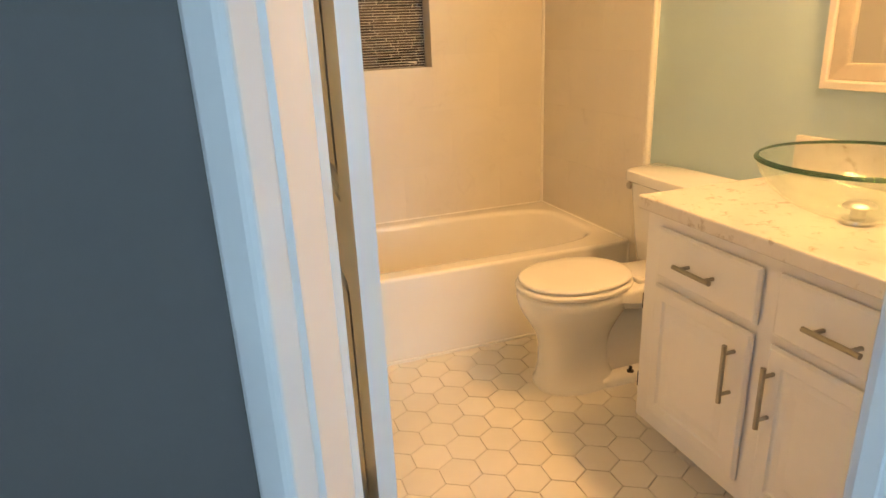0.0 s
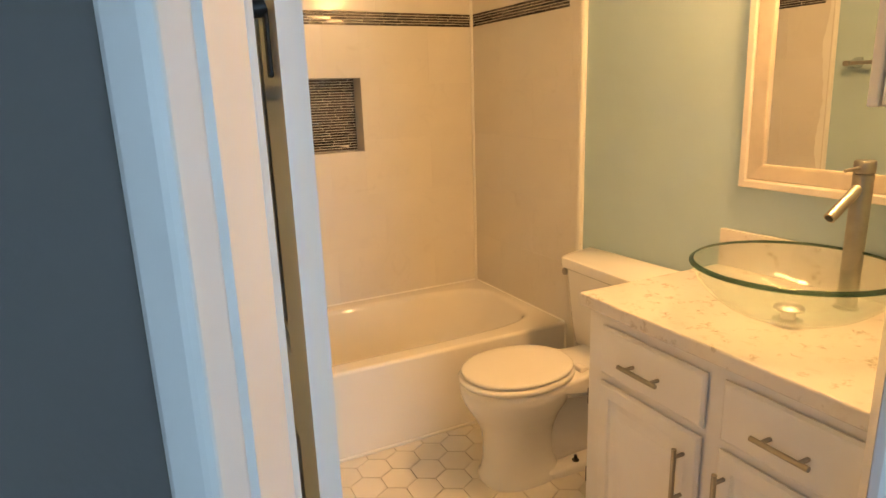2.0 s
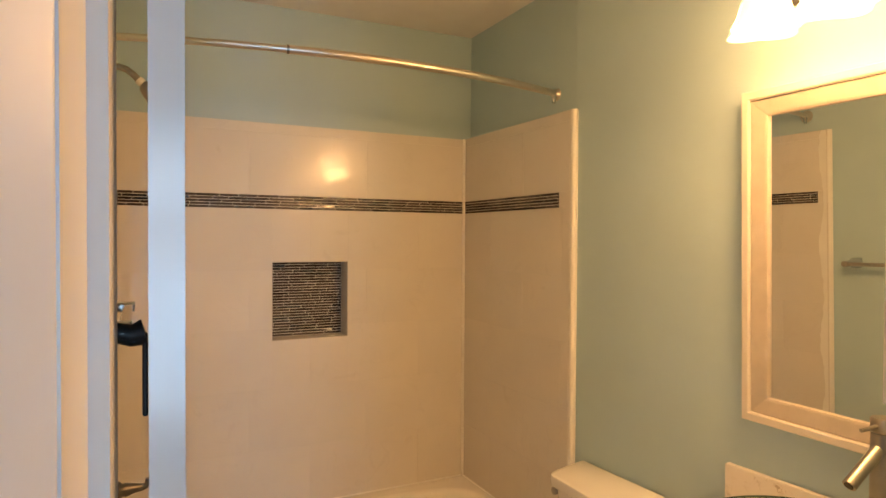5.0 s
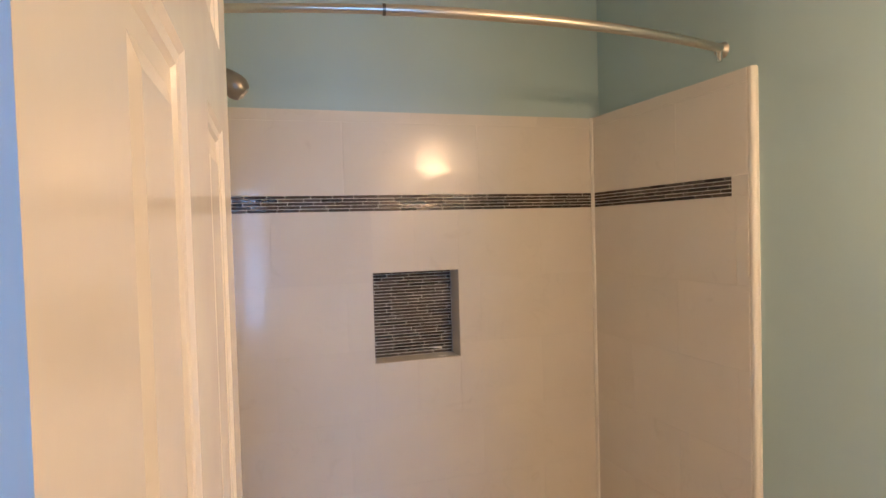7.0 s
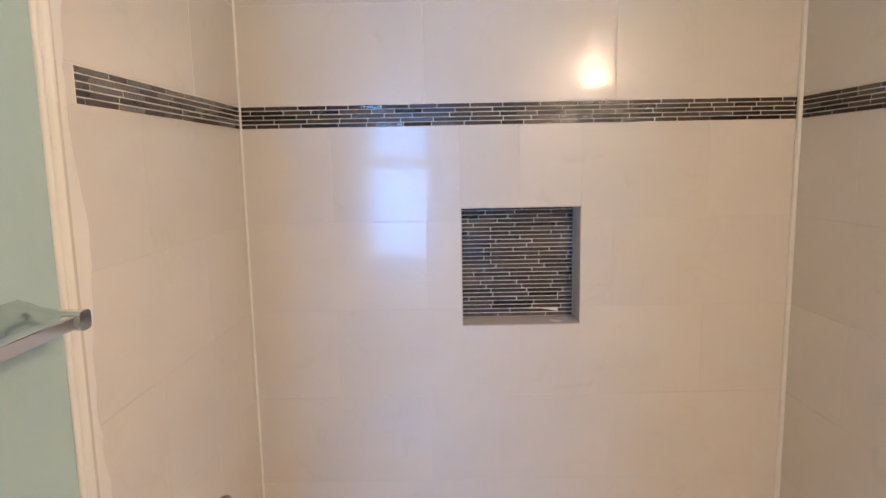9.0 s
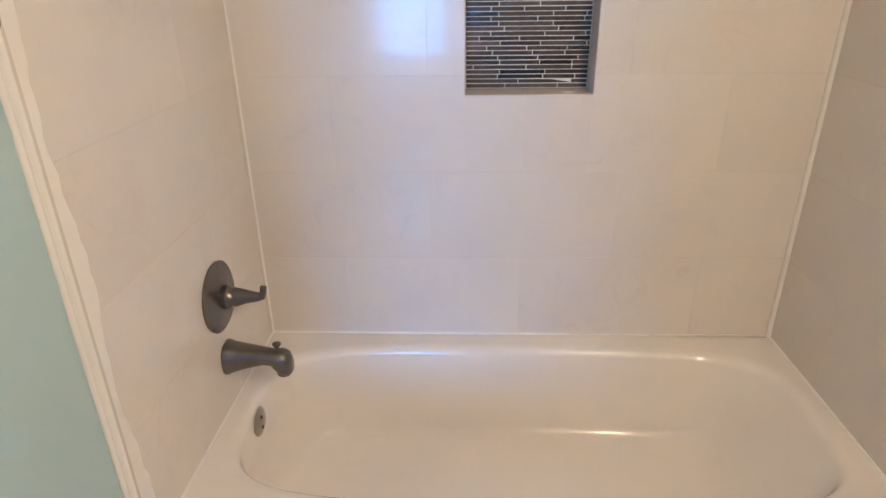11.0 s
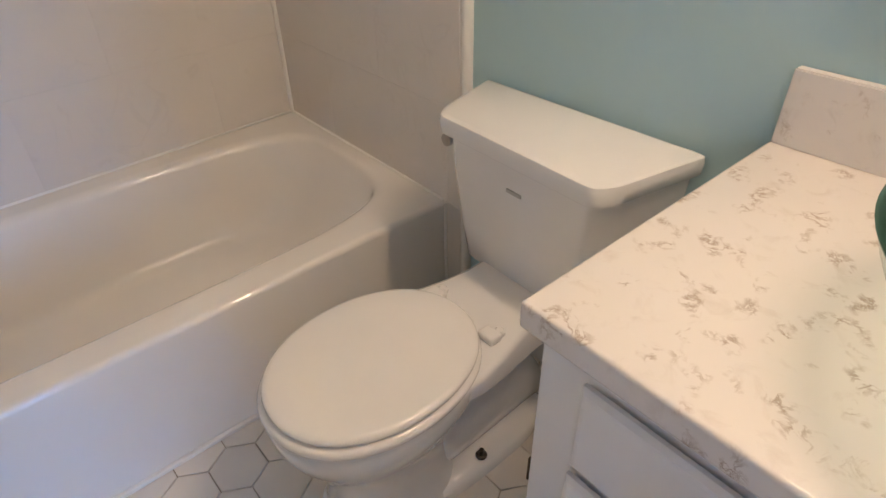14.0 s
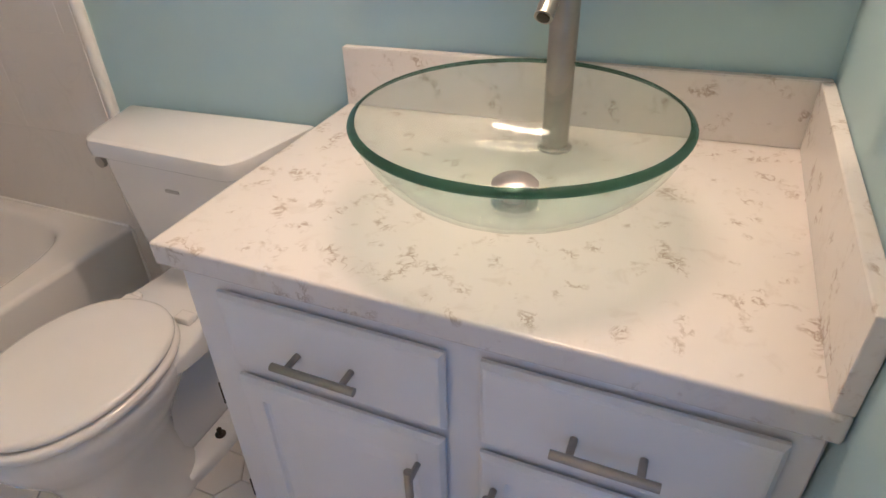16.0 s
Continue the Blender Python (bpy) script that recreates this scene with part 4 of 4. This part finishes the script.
def tank_ring(z, xf, wf, wb, xb=XB):
    """Plan of the tank: flat front, angled ends, flat back; corners rounded."""
    corners = [(xf, TYC - wf), (xf + 0.035, TYC - wf - 0.022), (xb + 0.077 * wb, TYC - wb), (xb - 0.077 * wb, TYC + wb), (xf + 0.035, TYC + wf + 0.022), (xf, TYC + wf)]
    pts = []
    for i, c in enumerate(corners):
        a, b = Vector(corners[i - 1]), Vector(corners[(i + 1) % len(corners)])
        c = Vector(c)
        r = 0.018 if i in (0, 1, 4, 5) else 0.008
        p, q = c + (a - c).normalized() * r, c + (b - c).normalized() * r
        for k in range(5):
            u = k / 4
            v = p * (1 - u) ** 2 + c * 2 * u * (1 - u) + q * u * u
            pts.append((v.x, v.y, z))
    return pts


under(toilet, "tank", loft([tank_ring(0.352, 1.405, 0.142, 0.182), tank_ring(0.365, 1.396, 0.156, 0.198), tank_ring(0.45, 1.384, 0.162, 0.212), tank_ring(0.58, 1.372, 0.170, 0.225), tank_ring(0.666, 1.365, 0.173, 0.230)]), M_CHINA, smooth=True)
under(toilet, "tank_lid", loft([tank_ring(0.664, 1.354, 0.178, 0.238, XB + 0.002), tank_ring(0.670, 1.347, 0.184, 0.244, XB + 0.002), tank_ring(0.693, 1.345, 0.186, 0.246, XB + 0.002),
                                tank_ring(0.704, 1.348, 0.183, 0.244, XB), tank_ring(0.7075, 1.354, 0.177, 0.238, XB - 0.004)]), M_CHINA, smooth=True)
fl = under(toilet, "flush_lever", lathe([(0.014, 0.0), (0.013, -0.008), (0.0005, -0.010)], (1.370, TYC + 0.182, 0.646), "x", 18, True, True), M_NICKEL, "nickel flush lever", True)
under(toilet, "maker_mark", box(1.3675, 1.3800, TYC - 0.018, TYC + 0.018, 0.600, 0.607), M_MARK, "small grey mark")

# ---- tile pieces of the surround, the mosaic and the floor ----
cache = {}


def piece(parent, name, w, d, h, bevel, mat, at):
    """One small bevelled block; alike ones share a mesh. at: its lower, left, front corner in the parent's frame."""
    key = (name, round(w, 4), round(d, 4), round(h, 4), mat.name)
    if key not in cache:
        bm = bmesh.new()
        b = bevel
        rings = [[(0, d, 0), (w, d, 0), (w, d, h), (0, d, h)], [(0, b, 0), (w, b, 0), (w, b, h), (0, b, h)], [(b, 0, b), (w - b, 0, b), (w - b, 0, h - b), (b, 0, h - b)]]
        vs = [[bm.verts.new(p) for p in r] for r in rings]
        for a, c in zip(vs, vs[1:]):
            for i in range(4):
                bm.faces.new((a[i], a[(i + 1) % 4], c[(i + 1) % 4], c[i]))
        bm.faces.new(vs[-1])
        bmesh.ops.recalc_face_normals(bm, faces=bm.faces[:])
        me = bpy.data.meshes.new(name)
        bm.to_mesh(me)
        bm.free()
        me.materials.append(mat)
        cache[key] = me
    ob = new(name, cache[key])
    ob.parent = parent
    ob.location = at
    return ob


GAP = 0.0003
ROWS = [0.352, 0.610, 0.865, 1.120, 1.365, 1.622]
BAND0, BAND1 = 1.622, 1.681
TOP_ROW = 1.942


def cells(length, z0, z1, joints, hole=None):
    edges = [0.0] + [j for j in joints if 0.02 < j < length - 0.02] + [length]
    for a, b in zip(edges, edges[1:]):
        if hole and a < hole[1] and b > hole[0] and z0 < hole[3] and z1 > hole[2]:
            if a < hole[0]:
                yield a, hole[0], z0, z1
            if b > hole[1]:
                yield hole[1], b, z0, z1
            lo, hi = max(a, hole[0]), min(b, hole[1])
            if z0 < hole[2]:
                yield lo, hi, z0, hole[2]
            if z1 > hole[3]:
                yield lo, hi, hole[3], z1
        else:
            yield a, b, z0, z1


def tile_wall(parent, length, hole=None, floor_strip=None, start=0.0):
    courses = list(zip(ROWS, ROWS[1:])) + [(BAND1, TOP_ROW), (TOP_ROW, SUR_TOP)]
    for n, (z0, z1) in enumerate(courses):
        first = 0.495 if n in (1, 3, 5) else 0.24
        joints = [first + 0.51 * k - start for k in range(-1, 4)]
        for a, b, c, e in cells(length, z0, z1, joints, hole):
            piece(parent, "tile", b - a - 2 * GAP, 0.007, e - c - 2 * GAP, 0.0030 if z0 == BAND1 else 0.0004, M_TILE, (a + GAP, 0.0, c + GAP))


rng = random.Random(7)
LENGTHS = (0.060, 0.075, 0.088, 0.088, 0.100)


def mosaic(parent, x0, x1, z0, z1, y, rows, lengths=LENGTHS):
    pitch = (z1 - z0) / rows
    on(parent, "mosaic_bed", box(x0, x1, y + 0.0010, y + 0.006, z0, z1), M_MGROUT)
    for r in range(rows):
        x = x0 - rng.choice((0.0, 0.02, 0.035, 0.05, 0.065))
        while x < x1 - 0.004:
            w = rng.choice(lengths)
            a, b = max(x, x0), min(x + w, x1)
            if b - a > 0.006:
                chip = piece(parent, "mosaic_tile", round(b - a - 0.0018, 3), 0.005, pitch - 0.0019, 0.0007, M_SPARK if rng.random() < 0.42 else M_MOSAIC, (a + 0.0009, y, z0 + r * pitch + 0.0010))
                chip.rotation_euler = (rng.uniform(-0.05, 0.05), 0.0, rng.uniform(-0.008, 0.008))
            x += w


tile_wall(surround_back, 1.5, (NX0, NX1, NZ0, NZ1))
mosaic(surround_back, 0.004, 1.496, BAND0, BAND1, -0.0006, 5)
tile_wall(surround_left, 0.783)
tile_wall(surround_right, 0.796)
for parent, a, b in ((surround_left, 0.0, 0.052), (surround_right, 0.734, 0.798)):
    piece(parent, "tile", b - a, 0.007, 0.349, 0.0008, M_TILE, (a, 0.0, 0.001))
piece(surround_left, "tile", 0.044, 0.007, BAND1 - BAND0 - 0.001, 0.0008, M_TILE, (0.002, 0.0, BAND0 + 0.0005))
piece(surround_right, "tile", 0.060, 0.007, BAND1 - BAND0 - 0.001, 0.0008, M_TILE, (0.738, 0.0, BAND0 + 0.0005))
mosaic(surround_left, 0.048, 0.784, BAND0, BAND1, -0.0006, 5)
mosaic(surround_right, 0.004, 0.736, BAND0, BAND1, -0.0006, 5)
mosaic(niche, NX0 + 0.003, NX1 - 0.003, NZ0 + 0.003, NZ1 - 0.003, 0.0905, 27, (0.085, 0.105, 0.12, 0.14))

# hexagonal floor tiles
F2F = 0.1135
bm = bmesh.new()
R0 = (F2F - 0.0026) / math.sqrt(3)
rings = []
for r, z in ((R0, -0.006), (R0, -0.0012), (R0 - 0.0012, 0.0)):
    rings.append([(r * math.sin(math.pi / 3 * k), r * math.cos(math.pi / 3 * k), z) for k in range(6)])
hexa = loft(rings, False, True)
hex_mesh = bpy.data.meshes.new("hex_tile")
hexa.to_mesh(hex_mesh)
hexa.free()
bm.free()
hex_mesh.materials.append(M_HEX)
floor_ob = bpy.data.objects["floor"]
for j in range(-10, 7):
    y = 1.066 + j * F2F * math.sqrt(3) / 2
    for i in range(-5, 11):
        x = 0.528 + (i + (0.5 if j % 2 else 0)) * F2F
        if -0.05 < x < 1.62 and 0.10 < y < 1.68:
            h = new("hex_tile", hex_mesh)
            h.parent = floor_ob
            h.location = (x, y, rng.uniform(-0.0004, 0.0004))
